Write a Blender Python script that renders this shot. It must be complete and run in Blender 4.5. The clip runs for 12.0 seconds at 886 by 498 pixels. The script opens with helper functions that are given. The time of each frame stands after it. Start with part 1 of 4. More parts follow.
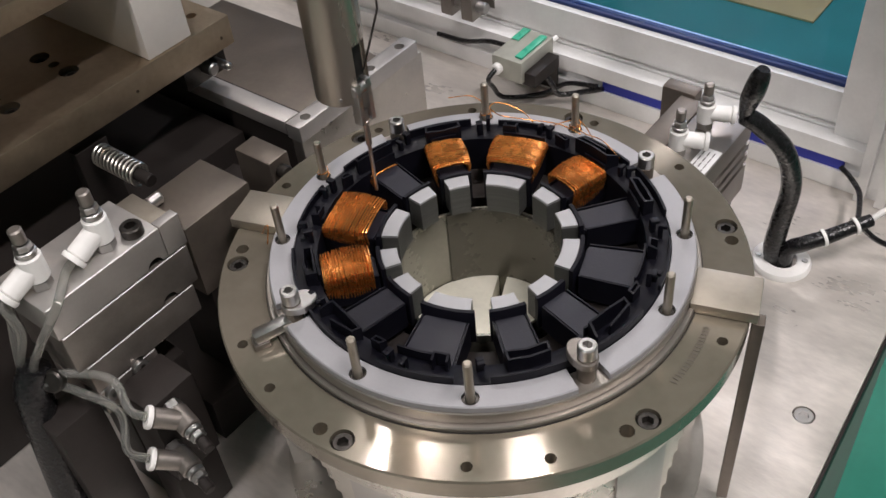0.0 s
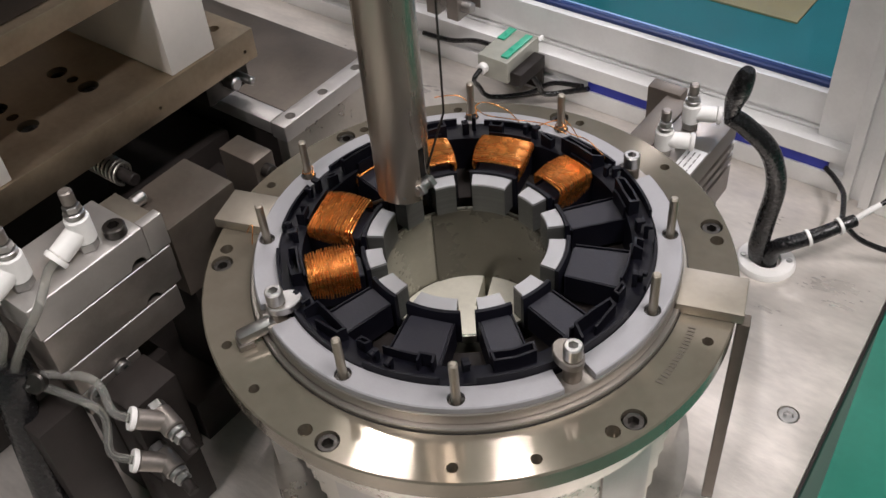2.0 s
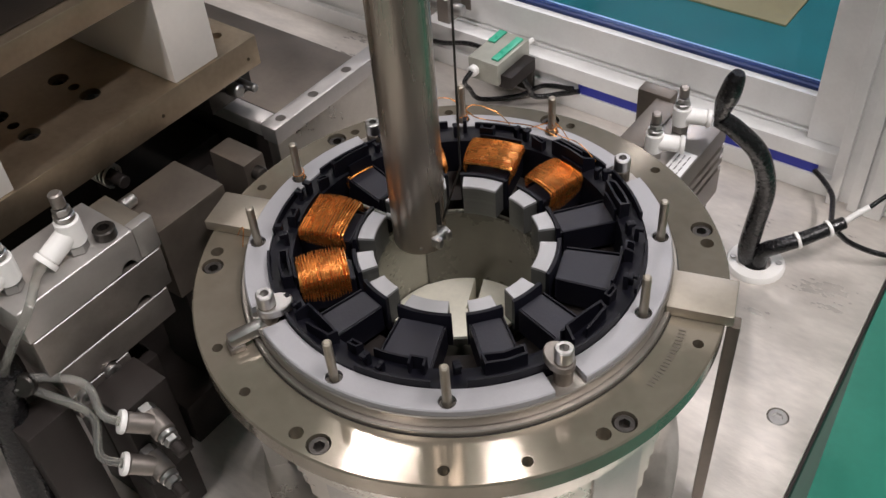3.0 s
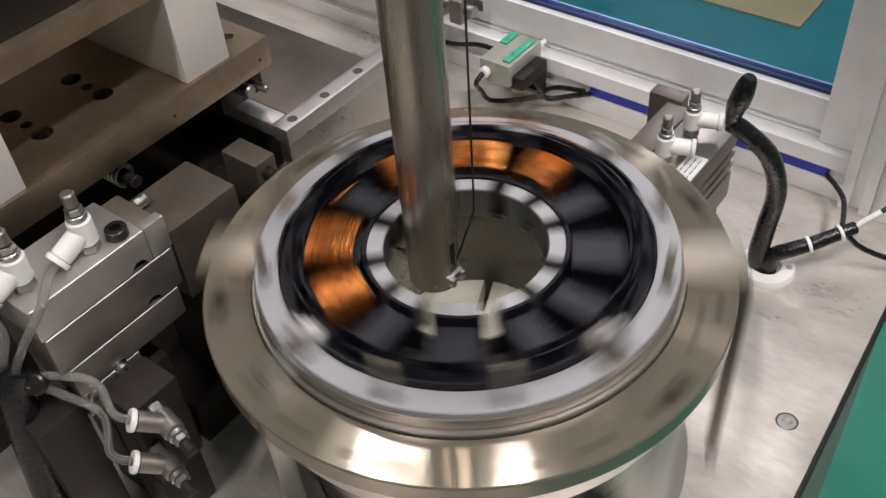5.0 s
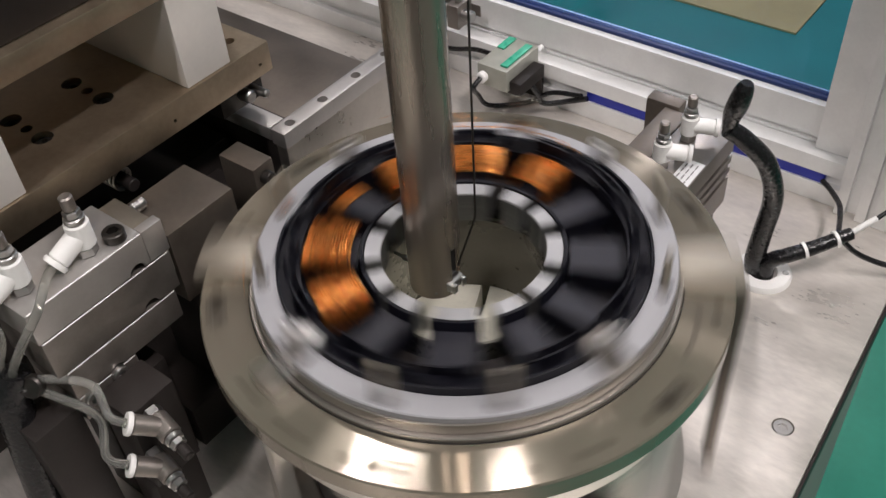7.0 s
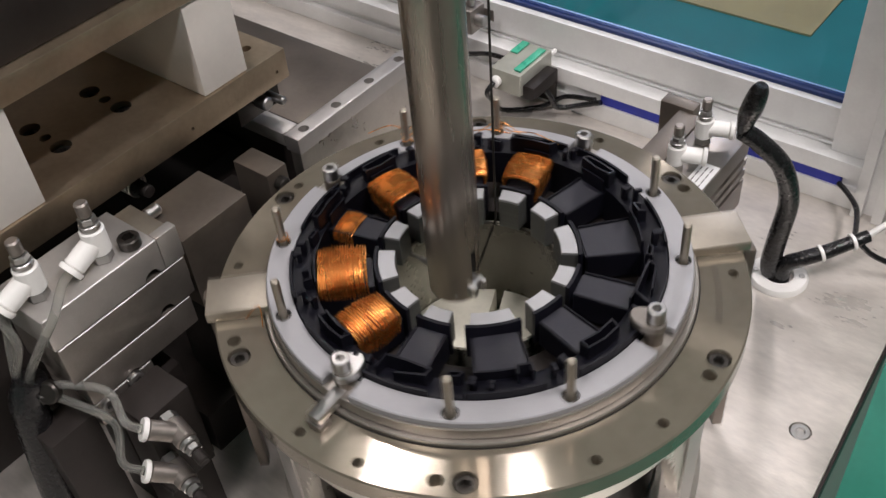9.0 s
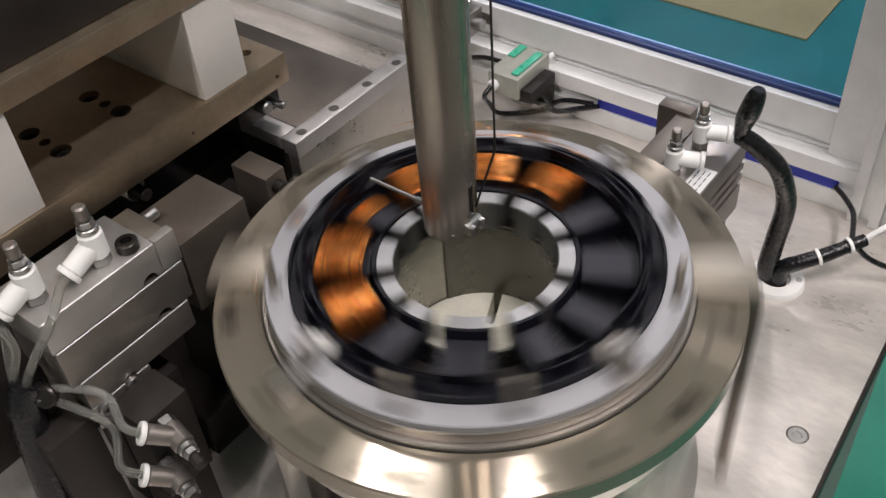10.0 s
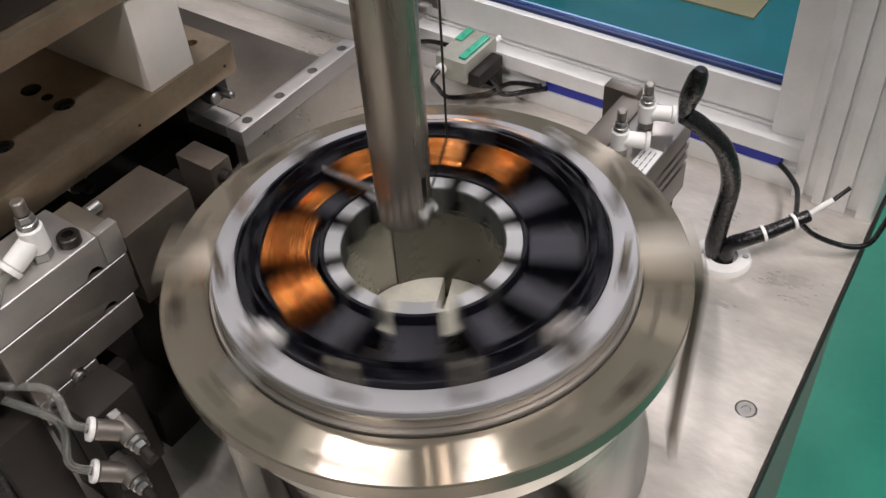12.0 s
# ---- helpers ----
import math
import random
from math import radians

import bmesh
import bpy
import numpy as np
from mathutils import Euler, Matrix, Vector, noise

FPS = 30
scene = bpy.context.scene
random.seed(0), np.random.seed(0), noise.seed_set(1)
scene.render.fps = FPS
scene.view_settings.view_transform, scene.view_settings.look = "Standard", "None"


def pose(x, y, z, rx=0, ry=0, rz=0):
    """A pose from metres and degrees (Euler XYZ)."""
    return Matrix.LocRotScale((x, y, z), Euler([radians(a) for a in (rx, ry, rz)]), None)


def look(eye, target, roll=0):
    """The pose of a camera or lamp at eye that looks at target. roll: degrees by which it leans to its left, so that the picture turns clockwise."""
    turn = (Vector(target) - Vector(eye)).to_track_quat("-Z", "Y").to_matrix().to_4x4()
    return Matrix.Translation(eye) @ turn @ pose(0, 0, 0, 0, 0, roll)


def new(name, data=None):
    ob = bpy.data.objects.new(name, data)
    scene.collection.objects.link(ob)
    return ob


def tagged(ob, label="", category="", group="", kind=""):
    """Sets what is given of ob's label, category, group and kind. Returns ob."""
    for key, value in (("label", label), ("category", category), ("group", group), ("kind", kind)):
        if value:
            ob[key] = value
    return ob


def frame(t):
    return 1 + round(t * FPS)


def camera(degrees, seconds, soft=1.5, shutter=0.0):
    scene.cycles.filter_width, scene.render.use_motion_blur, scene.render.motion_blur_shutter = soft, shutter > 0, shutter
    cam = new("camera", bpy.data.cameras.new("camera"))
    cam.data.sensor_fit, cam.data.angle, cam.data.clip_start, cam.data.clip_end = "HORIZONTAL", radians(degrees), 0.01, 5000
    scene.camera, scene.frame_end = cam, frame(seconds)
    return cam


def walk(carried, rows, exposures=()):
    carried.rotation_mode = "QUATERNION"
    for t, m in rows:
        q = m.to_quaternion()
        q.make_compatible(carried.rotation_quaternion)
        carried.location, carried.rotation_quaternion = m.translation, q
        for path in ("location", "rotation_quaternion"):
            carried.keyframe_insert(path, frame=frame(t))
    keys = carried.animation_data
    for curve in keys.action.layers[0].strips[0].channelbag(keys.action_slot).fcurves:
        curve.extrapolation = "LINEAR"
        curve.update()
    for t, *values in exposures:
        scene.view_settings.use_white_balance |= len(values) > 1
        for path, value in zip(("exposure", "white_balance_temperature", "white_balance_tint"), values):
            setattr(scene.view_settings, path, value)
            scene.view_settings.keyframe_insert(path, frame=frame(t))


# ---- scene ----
CAM_ROWS = [
    (0, pose(0.2198, -0.2755, 0.3268, 46.449, 4.550, 37.300)),
    (0.5, pose(0.2187, -0.2754, 0.3267, 46.373, 3.945, 37.341)),
    (1, pose(0.2187, -0.2751, 0.3258, 46.274, 3.929, 37.311)),
    (1.5, pose(0.2182, -0.2749, 0.3258, 46.329, 3.810, 36.871)),
    (2, pose(0.2188, -0.2744, 0.3260, 46.357, 3.935, 36.695)),
    (2.5, pose(0.2181, -0.2747, 0.3268, 46.413, 3.817, 36.667)),
    (3, pose(0.2183, -0.2746, 0.3265, 46.433, 3.522, 36.264)),
    (5, pose(0.2189, -0.2739, 0.3284, 46.435, 3.638, 37.059)),
    (5.5, pose(0.2188, -0.2743, 0.3287, 46.548, 3.370, 36.923)),
    (6, pose(0.2191, -0.2735, 0.3294, 46.533, 3.133, 36.833)),
    (6.5, pose(0.2203, -0.2735, 0.3295, 46.646, 3.170, 36.870)),
    (7, pose(0.2183, -0.2746, 0.3290, 46.673, 3.299, 37.034)),
    (7.5, pose(0.2187, -0.2742, 0.3288, 46.633, 3.604, 37.313)),
    (9.5, pose(0.2181, -0.2744, 0.3285, 47.125, 4.097, 37.444)),
    (10, pose(0.2175, -0.2748, 0.3291, 47.159, 3.909, 37.322)),
    (10.5, pose(0.2191, -0.2733, 0.3288, 46.911, 3.865, 36.858)),
    (11, pose(0.2207, -0.2721, 0.3283, 46.430, 3.754, 35.626)),
    (11.5, pose(0.2226, -0.2714, 0.3282, 46.100, 3.558, 34.554)),
    (12, pose(0.2216, -0.2713, 0.3289, 46.072, 3.262, 34.548)),
]
cam = camera(49.26, 12.0, soft=1.5, shutter=0.5)
walk(cam, CAM_ROWS, exposures=((0, 0.0, 6500, 17), (12, 0.0, 6500, 17)))

# ---------------------------------------------------------------- light
world = bpy.data.worlds.new("world")
scene.world = world
world.use_nodes = True
world.node_tree.nodes["Background"].inputs[0].default_value = (0.80, 0.86, 1.0, 1)
world.node_tree.nodes["Background"].inputs[1].default_value = 0.41


def area_lamp(name, x, y, z, sx, sy, watts, color, target):
    data = bpy.data.lights.new(name, "AREA")
    data.shape, data.size, data.size_y, data.energy, data.color = "RECTANGLE", sx, sy, watts, color
    ob = new(name, data)
    ob.matrix_world = look((x, y, z), target)
    return ob


LAMP = (1.0, 0.955, 0.92)
# x, y, length, watts, count of louvre bars
LAMPS = [(-1.03, 0.93, 0.36, 15, 8), (-0.55, 0.85, 0.14, 7, 3), (0.05, -1.50, 1.1, 18, 0), (-1.15, 3.50, 0.7, 40, 0), (0.95, 0.1, 1.1, 36, 0)]
for lx, ly, ll, lw, bars in LAMPS:
    area_lamp("ceiling_lamp_light", lx, ly, 1.93, 0.035 if bars else 0.12, ll, lw, LAMP, (lx, ly + 0.0001, 0))


# ---------------------------------------------------------------- materials
def mat(name, color, rough=0.5, metal=0.0, vary=0.12, scale=60.0, bump=0.0, bump_scale=400.0, second=None,
        streak=(1, 1, 1), rough_vary=0.1, random_vary=0.0, spec=0.5):
    m = bpy.data.materials.new(name)
    m.use_nodes = True
    nt = m.node_tree
    b = nt.nodes["Principled BSDF"]
    b.inputs["Metallic"].default_value = metal
    b.inputs["Specular IOR Level"].default_value = spec
    tc = nt.nodes.new("ShaderNodeTexCoord")
    mp = nt.nodes.new("ShaderNodeMapping")
    mp.inputs["Scale"].default_value = streak
    nt.links.new(tc.outputs["Object"], mp.inputs["Vector"])
    n1 = nt.nodes.new("ShaderNodeTexNoise")
    n1.inputs["Scale"].default_value, n1.inputs["Detail"].default_value = scale, 6
    n2 = nt.nodes.new("ShaderNodeTexNoise")
    n2.inputs["Scale"].default_value, n2.inputs["Detail"].default_value = scale * 9, 3
    for n in (n1, n2):
        nt.links.new(mp.outputs["Vector"], n.inputs["Vector"])
    add = nt.nodes.new("ShaderNodeMath")
    add.operation = "MULTIPLY_ADD"
    nt.links.new(n2.outputs["Fac"], add.inputs[0])
    add.inputs[1].default_value = 0.35
    nt.links.new(n1.outputs["Fac"], add.inputs[2])
    ramp = nt.nodes.new("ShaderNodeValToRGB")
    ramp.color_ramp.elements[0].position, ramp.color_ramp.elements[1].position = 0.42, 0.95
    lo = [c * (1 - vary) for c in color]
    hi = list(second) if second else [min(1, c * (1 + vary)) for c in color]
    ramp.color_ramp.elements[0].color = (*lo, 1)
    ramp.color_ramp.elements[1].color = (*hi, 1)
    nt.links.new(add.outputs[0], ramp.inputs[0])
    last = ramp.outputs[0]
    if random_vary:
        info = nt.nodes.new("ShaderNodeObjectInfo")
        hsv = nt.nodes.new("ShaderNodeHueSaturation")
        rng = nt.nodes.new("ShaderNodeMapRange")
        rng.inputs["To Min"].default_value, rng.inputs["To Max"].default_value = 1 - random_vary, 1 + random_vary
        nt.links.new(info.outputs["Random"], rng.inputs["Value"])
        nt.links.new(rng.outputs[0], hsv.inputs["Value"])
        nt.links.new(last, hsv.inputs["Color"])
        last = hsv.outputs[0]
    nt.links.new(last, b.inputs["Base Color"])
    rr = nt.nodes.new("ShaderNodeMapRange")
    rr.inputs["From Min"].default_value, rr.inputs["From Max"].default_value = 0.3, 0.9
    rr.inputs["To Min"].default_value = max(0.03, rough - rough_vary)
    rr.inputs["To Max"].default_value = min(1, rough + rough_vary)
    nt.links.new(add.outputs[0], rr.inputs["Value"])
    nt.links.new(rr.outputs[0], b.inputs["Roughness"])
    if bump:
        n3 = nt.nodes.new("ShaderNodeTexNoise")
        n3.inputs["Scale"].default_value, n3.inputs["Detail"].default_value = bump_scale, 4
        nt.links.new(mp.outputs["Vector"], n3.inputs["Vector"])
        bp = nt.nodes.new("ShaderNodeBump")
        bp.inputs["Strength"].default_value, bp.inputs["Distance"].default_value = bump, 0.001
        nt.links.new(n3.outputs["Fac"], bp.inputs["Height"])
        nt.links.new(bp.outputs[0], b.inputs["Normal"])
    return m


def turned(m, amount, rings=0.0):
    """Makes a metal stretch its highlights across the tool marks of turning round z, with faint rings."""
    nt = m.node_tree
    b = nt.nodes["Principled BSDF"]
    b.inputs["Anisotropic"].default_value = amount
    b.inputs["Anisotropic Rotation"].default_value = 0.25
    tg = nt.nodes.new("ShaderNodeTangent")
    tg.direction_type, tg.axis = "RADIAL", "Z"
    nt.links.new(tg.outputs[0], b.inputs["Tangent"])
    if rings:
        tc = nt.nodes.new("ShaderNodeTexCoord")
        wv = nt.nodes.new("ShaderNodeTexWave")
        wv.wave_type, wv.rings_direction = "RINGS", "Z"
        wv.inputs["Scale"].default_value, wv.inputs["Distortion"].default_value = 330, 0.15
        bp = nt.nodes.new("ShaderNodeBump")
        bp.inputs["Strength"].default_value, bp.inputs["Distance"].default_value = rings, 0.0005
        nt.links.new(tc.outputs["Object"], wv.inputs["Vector"])
        nt.links.new(wv.outputs["Fac"], bp.inputs["Height"])
        nt.links.new(bp.outputs[0], b.inputs["Normal"])
    return m


M_TABLE = mat("brushed_plate_steel", (0.70, 0.655, 0.605), 0.34, 0.45, 0.22, 13, 0.14, 260, streak=(1, 2.6, 1), rough_vary=0.16)
M_STEEL = mat("ground_steel", (0.58, 0.55, 0.50), 0.30, 0.95, 0.12, 40, 0.08, 500, rough_vary=0.10)
M_FLANGE = turned(mat("turned_flange_steel", (0.32, 0.278, 0.215), 0.11, 0.58, 0.22, 16, 0.0, 350, second=(0.35, 0.312, 0.25), rough_vary=0.02), 0.97)
M_TAN = mat("nickel_plated_steel", (0.40, 0.36, 0.30), 0.42, 0.8, 0.14, 35, 0.08, 400)
M_BRIGHT = mat("polished_steel", (0.50, 0.49, 0.48), 0.34, 1.0, 0.10, 80, 0.03, 600, rough_vary=0.08)
M_SEAT = mat("turned_bright_steel", (0.38, 0.35, 0.315), 0.33, 0.75, 0.10, 40, rough_vary=0.04)
M_TUBE = turned(mat("turned_steel", (0.45, 0.395, 0.335), 0.27, 0.85, 0.05, 14, 0.0, 300, streak=(2, 2, 0.25), rough_vary=0.02), 0.0)
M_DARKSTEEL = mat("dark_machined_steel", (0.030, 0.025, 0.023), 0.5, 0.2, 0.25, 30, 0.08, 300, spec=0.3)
M_DULL = mat("dull_tool_steel", (0.165, 0.140, 0.117), 0.40, 0.6, 0.2, 30, 0.08, 300)
M_RING = mat("grey_anodised_ring", (0.37, 0.368, 0.385), 0.5, 0.15, 0.06, 60, 0.05, 900)
M_BLACK = mat("black_nylon", (0.005, 0.005, 0.009), 0.42, 0.0, 0.25, 80, 0.05, 700, spec=0.22)
M_CHARCOAL = mat("charcoal_nylon", (0.013, 0.013, 0.021), 0.5, 0.0, 0.2, 80, 0.08, 800)
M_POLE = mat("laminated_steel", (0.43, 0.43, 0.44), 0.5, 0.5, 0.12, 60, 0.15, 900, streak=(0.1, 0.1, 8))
# dark cut lamination edges, darkened further for the shade on the inner faces
M_LAM = mat("shaded_lamination_edges", (0.125, 0.127, 0.120), 0.42, 0.5, 0.2, 60, 0.2, 900, streak=(0.1, 0.1, 10))
M_GOLD = mat("passivated_steel_plate", (0.43, 0.345, 0.25), 0.34, 0.88, 0.20, 30, 0.10, 400)
M_BLOCK = mat("clear_anodised_block", (0.52, 0.50, 0.48), 0.42, 0.8, 0.10, 50, 0.06, 600)
M_COPPER = mat("enamelled_copper", (0.95, 0.365, 0.09), 0.24, 0.85, 0.10, 150)
M_SCREW = mat("black_oxide_screw", (0.06, 0.055, 0.05), 0.35, 0.8, 0.2, 200)
M_HOLE = mat("hole_shade", (0.012, 0.011, 0.010), 0.7, 0.2, 0.2, 200)
M_ALU = mat("anodised_aluminium", (0.86, 0.86, 0.85), 0.40, 0.2, 0.06, 40, 0.05, 600)
M_ALUSIDE = mat("cast_aluminium", (0.27, 0.243, 0.22), 0.38, 0.75, 0.16, 60, 0.06, 500)
M_BLUE = mat("blue_slot_cover", (0.02, 0.035, 0.40), 0.45, 0, 0.1, 80)
M_WHITE = mat("white_acetal", (0.93, 0.92, 0.89), 0.4, 0, 0.05, 60)
M_WHITEPAINT = mat("pale_grey_paint", (0.74, 0.70, 0.65), 0.45, 0.05, 0.06, 30, 0.05, 400)
M_CABLE = mat("black_cable_sleeve", (0.010, 0.010, 0.011), 0.22, 0, 0.3, 300, 0.5, 420)
M_HOSE = mat("translucent_hose", (0.70, 0.70, 0.66), 0.12, 0, 0.1, 80)
_b = M_HOSE.node_tree.nodes["Principled BSDF"]
_b.inputs["Transmission Weight"].default_value = 0.86
_b.inputs["IOR"].default_value = 1.25
M_GASKET = mat("navy_gasket", (0.006, 0.025, 0.12), 0.4, 0, 0.1, 60)
M_CREAM = mat("cream_plate", (0.74, 0.72, 0.61), 0.38, 0.15, 0.16, 40)
M_SLEEVE = mat("bore_sleeve_steel", (0.28, 0.27, 0.225), 0.25, 0.6, 0.2, 40)
# brown tone of the dark reflection on the bore wall, put into the colour
M_BROWN = mat("bore_reflection_tone", (0.095, 0.088, 0.070), 0.26, 0.5, 0.2, 40)
M_GREENFLOOR = mat("green_epoxy_floor", (0.015, 0.27, 0.19), 0.35, 0, 0.12, 8, 0.04, 60)
M_PCB = mat("green_plastic", (0.05, 0.48, 0.30), 0.3, 0, 0.1, 120)
M_SENSOR = mat("grey_sensor_case", (0.42, 0.42, 0.36), 0.35, 0.1, 0.1, 100)
M_LABEL = mat("paper_label", (0.8, 0.8, 0.8), 0.5, 0, 0.04, 60)
M_INK = mat("grey_ink", (0.16, 0.15, 0.15), 0.6, 0, 0.1, 60)
M_ENGRAVE = mat("engraved_mark", (0.11, 0.095, 0.078), 0.6, 0.4, 0.1, 90)
M_CARD = mat("corrugated_card", (0.88, 0.50, 0.18), 0.8, 0, 0.15, 12, 0.1, 80)
M_WALL = mat("workshop_wall_paint", (0.62, 0.62, 0.60), 0.8, 0, 0.06, 3)
M_CEIL = mat("ceiling_board", (0.55, 0.55, 0.54), 0.9, 0, 0.06, 4)
M_CABINET = mat("grey_machine_paint", (0.35, 0.34, 0.32), 0.5, 0.1, 0.08, 15)
M_PANEL = mat("dark_enclosure_paint", (0.10, 0.085, 0.075), 0.55, 0.1, 0.1, 12)
M_LAMP = bpy.data.materials.new("lamp_diffuser")
M_LAMP.use_nodes = True
M_LAMP.node_tree.nodes["Principled BSDF"].inputs["Emission Color"].default_value = (1, 0.97, 0.93, 1)
M_LAMP.node_tree.nodes["Principled BSDF"].inputs["Emission Strength"].default_value = 3.0
M_GLASS = bpy.data.materials.new("tinted_acrylic")
M_GLASS.use_nodes = True
_nt = M_GLASS.node_tree
_out = _nt.nodes["Material Output"]
_tr = _nt.nodes.new("ShaderNodeBsdfTransparent")
_tr.inputs[0].default_value = (0.62, 0.78, 1.0, 1)
_gl = _nt.nodes.new("ShaderNodeBsdfGlossy")
_gl.inputs["Roughness"].default_value = 0.06
_fr = _nt.nodes.new("ShaderNodeFresnel")
_fr.inputs["IOR"].default_value = 1.33
_mx = _nt.nodes.new("ShaderNodeMixShader")
_nt.links.new(_fr.outputs[0], _mx.inputs[0])
_nt.links.new(_tr.outputs[0], _mx.inputs[1])
_nt.links.new(_gl.outputs[0], _mx.inputs[2])
_nt.links.new(_mx.outputs[0], _out.inputs["Surface"])

# ---------------------------------------------------------------- mesh helpers
ROOT = {}


def thing(name, loc, label, category, group=""):
    ob = new(name)
    ob.empty_display_size = 0.01
    ob.location = loc
    ROOT[ob] = Vector(loc)
    return tagged(ob, label, category, group)


def finish(bm, name, material, smooth=True):
    me = bpy.data.meshes.new(name)
    bmesh.ops.recalc_face_normals(bm, faces=bm.faces)
    bm.to_mesh(me)
    bm.free()
    me.materials.append(material)
    if smooth:
        for p in me.polygons:
            p.use_smooth = True
        me.set_sharp_from_angle(angle=radians(35))
    return me


def part(name, bm, material, parent, label="", kind=""):
    """Links a bmesh, modelled in world metres, as one mesh under a thing or a part."""
    root = parent
    while root.parent:
        root = root.parent
    loc = ROOT[root]
    if loc.length:
        bmesh.ops.translate(bm, verts=bm.verts, vec=-loc)
    ob = new(name, finish(bm, name, material))
    ob.parent = parent
    if label:
        ob["label"] = label
    if kind:
        ob["kind"] = kind
    return ob


def solid(name, bm, material, label, category, kind=""):
    """One top-level mesh, modelled in world metres."""
    return tagged(new(name, finish(bm, name, material)), label, category, "", kind)


def box(bm, x0, x1, y0, y1, z0, z1, bevel=0.0, turn=None):
    r = bmesh.ops.create_cube(bm, size=1)
    vs = r["verts"]
    for v in vs:
        v.co = Vector(((x0, x1)[v.co.x > 0], (y0, y1)[v.co.y > 0], (z0, z1)[v.co.z > 0]))
    if bevel:
        es = list({e for v in vs for e in v.link_edges})
        r = bmesh.ops.bevel(bm, geom=es, offset=bevel, segments=2, affect="EDGES", profile=0.6)
        vs = list({v for f in r["faces"] for v in f.verts} | {v for v in vs if v.is_valid})
    if turn is not None:
        bmesh.ops.transform(bm, matrix=turn, verts=vs)
    return bm


def revolve(bm, prof, seg=48, a0=0.0, a1=360.0, at=None):
    """Turns a closed (r, z) profile round the z axis, whole or a sector."""
    full = abs(a1 - a0) >= 359.9
    n = seg if full else seg + 1
    rows = []
    for i in range(n):
        a = radians(a0 + (a1 - a0) * i / seg)
        rows.append([bm.verts.new((r * math.cos(a), r * math.sin(a), z)) for r, z in prof])
    k = len(prof)
    for i in range(seg):
        p, q = rows[i], rows[(i + 1) % n]
        for j in range(k):
            a, b, c, d = p[j], q[j], q[(j + 1) % k], p[(j + 1) % k]
            if prof[j][0] < 1e-7 and prof[(j + 1) % k][0] < 1e-7:
                continue
            bm.faces.new((a, b, c, d))
    if not full:
        bm.faces.new(rows[0])
        bm.faces.new(rows[-1])
    new_verts = [v for row in rows for v in row]
    if at is not None:
        bmesh.ops.transform(bm, matrix=at, verts=new_verts)
    return bm


def rod(bm, r, z0, z1, seg=16, chamfer=0.0, at=None):
    """An upright cylinder with chamfered ends."""
    c = chamfer
    zs = [(r - c, z0), (r, z0 + c), (r, z1 - c), (r - c, z1)] if c else [(r, z0), (r, z1)]
    rows = []
    for rr, z in zs:
        rows.append([bm.verts.new((rr * math.cos(2 * math.pi * i / seg), rr * math.sin(2 * math.pi * i / seg), z))
                     for i in range(seg)])
    for p, q in zip(rows, rows[1:]):
        for i in range(seg):
            bm.faces.new((p[i], p[(i + 1) % seg], q[(i + 1) % seg], q[i]))
    bm.faces.new(rows[0])
    bm.faces.new(rows[-1])
    if at is not None:
        bmesh.ops.transform(bm, matrix=at, verts=[v for row in rows for v in row])
    return bm


def glide(points, steps=8):
    """A smooth line through points (Catmull-Rom)."""
    ps = [Vector(p) for p in points]
    ps = [2 * ps[0] - ps[1]] + ps + [2 * ps[-1] - ps[-2]]
    out = []
    for i in range(1, len(ps) - 2):
        a, b, c, d = ps[i - 1:i + 3]
        for k in range(steps):
            t = k / steps
            out.append(0.5 * (2 * b + (c - a) * t + (2 * a - 5 * b + 4 * c - d) * t * t + (3 * b - a - 3 * c + d) * t ** 3))
    out.append(ps[-2])
    return out


def sweep(bm, path, r, seg=10, closed=False):
    """A round tube of radius r (a number, or a function of 0..1) along a path."""
    n = len(path)
    up = Vector((0.13, 0.21, 1)).normalized()
    rows = []
    for i, p in enumerate(path):
        a = path[(i - 1) % n] if closed or i else path[0]
        b = path[(i + 1) % n] if closed or i < n - 1 else path[-1]
        t = (Vector(b) - Vector(a)).normalized()
        if i == 0 or closed:
            ref = up if abs(t.dot(up)) < 0.9 else Vector((1, 0, 0))
            side = t.cross(ref).normalized() if i == 0 else (side - t * side.dot(t)).normalized()
        else:
            side = (side - t * side.dot(t)).normalized()
        nor = t.cross(side)
        rr = r(i / (n - 1)) if callable(r) else r
        rows.append([bm.verts.new(Vector(p) + rr * (math.cos(2 * math.pi * j / seg) * side + math.sin(2 * math.pi * j / seg) * nor))
                     for j in range(seg)])
    m = n if closed else n - 1
    for i in range(m):
        p, q = rows[i], rows[(i + 1) % n]
        for j in range(seg):
            bm.faces.new((p[j], p[(j + 1) % seg], q[(j + 1) % seg], q[j]))
    if not closed:
        bm.faces.new(rows[0])
        bm.faces.new(rows[-1])
    return bm


def carve(bm, cutter):
    """Cuts one bmesh out of another and returns the rest."""
    obs = []
    for b in (bm, cutter):
        bmesh.ops.recalc_face_normals(b, faces=b.faces)
        me = bpy.data.meshes.new("blank")
        b.to_mesh(me)
        b.free()
        obs.append(new("blank", me))
    mod = obs[0].modifiers.new("cut", "BOOLEAN")
    mod.object, mod.operation, mod.solver = obs[1], "DIFFERENCE", "EXACT"
    got = obs[0].evaluated_get(bpy.context.evaluated_depsgraph_get())
    out = bmesh.new()
    out.from_mesh(got.to_mesh())
    got.to_mesh_clear()
    for o in obs:
        me = o.data
        bpy.data.objects.remove(o)
        bpy.data.meshes.remove(me)
    return out


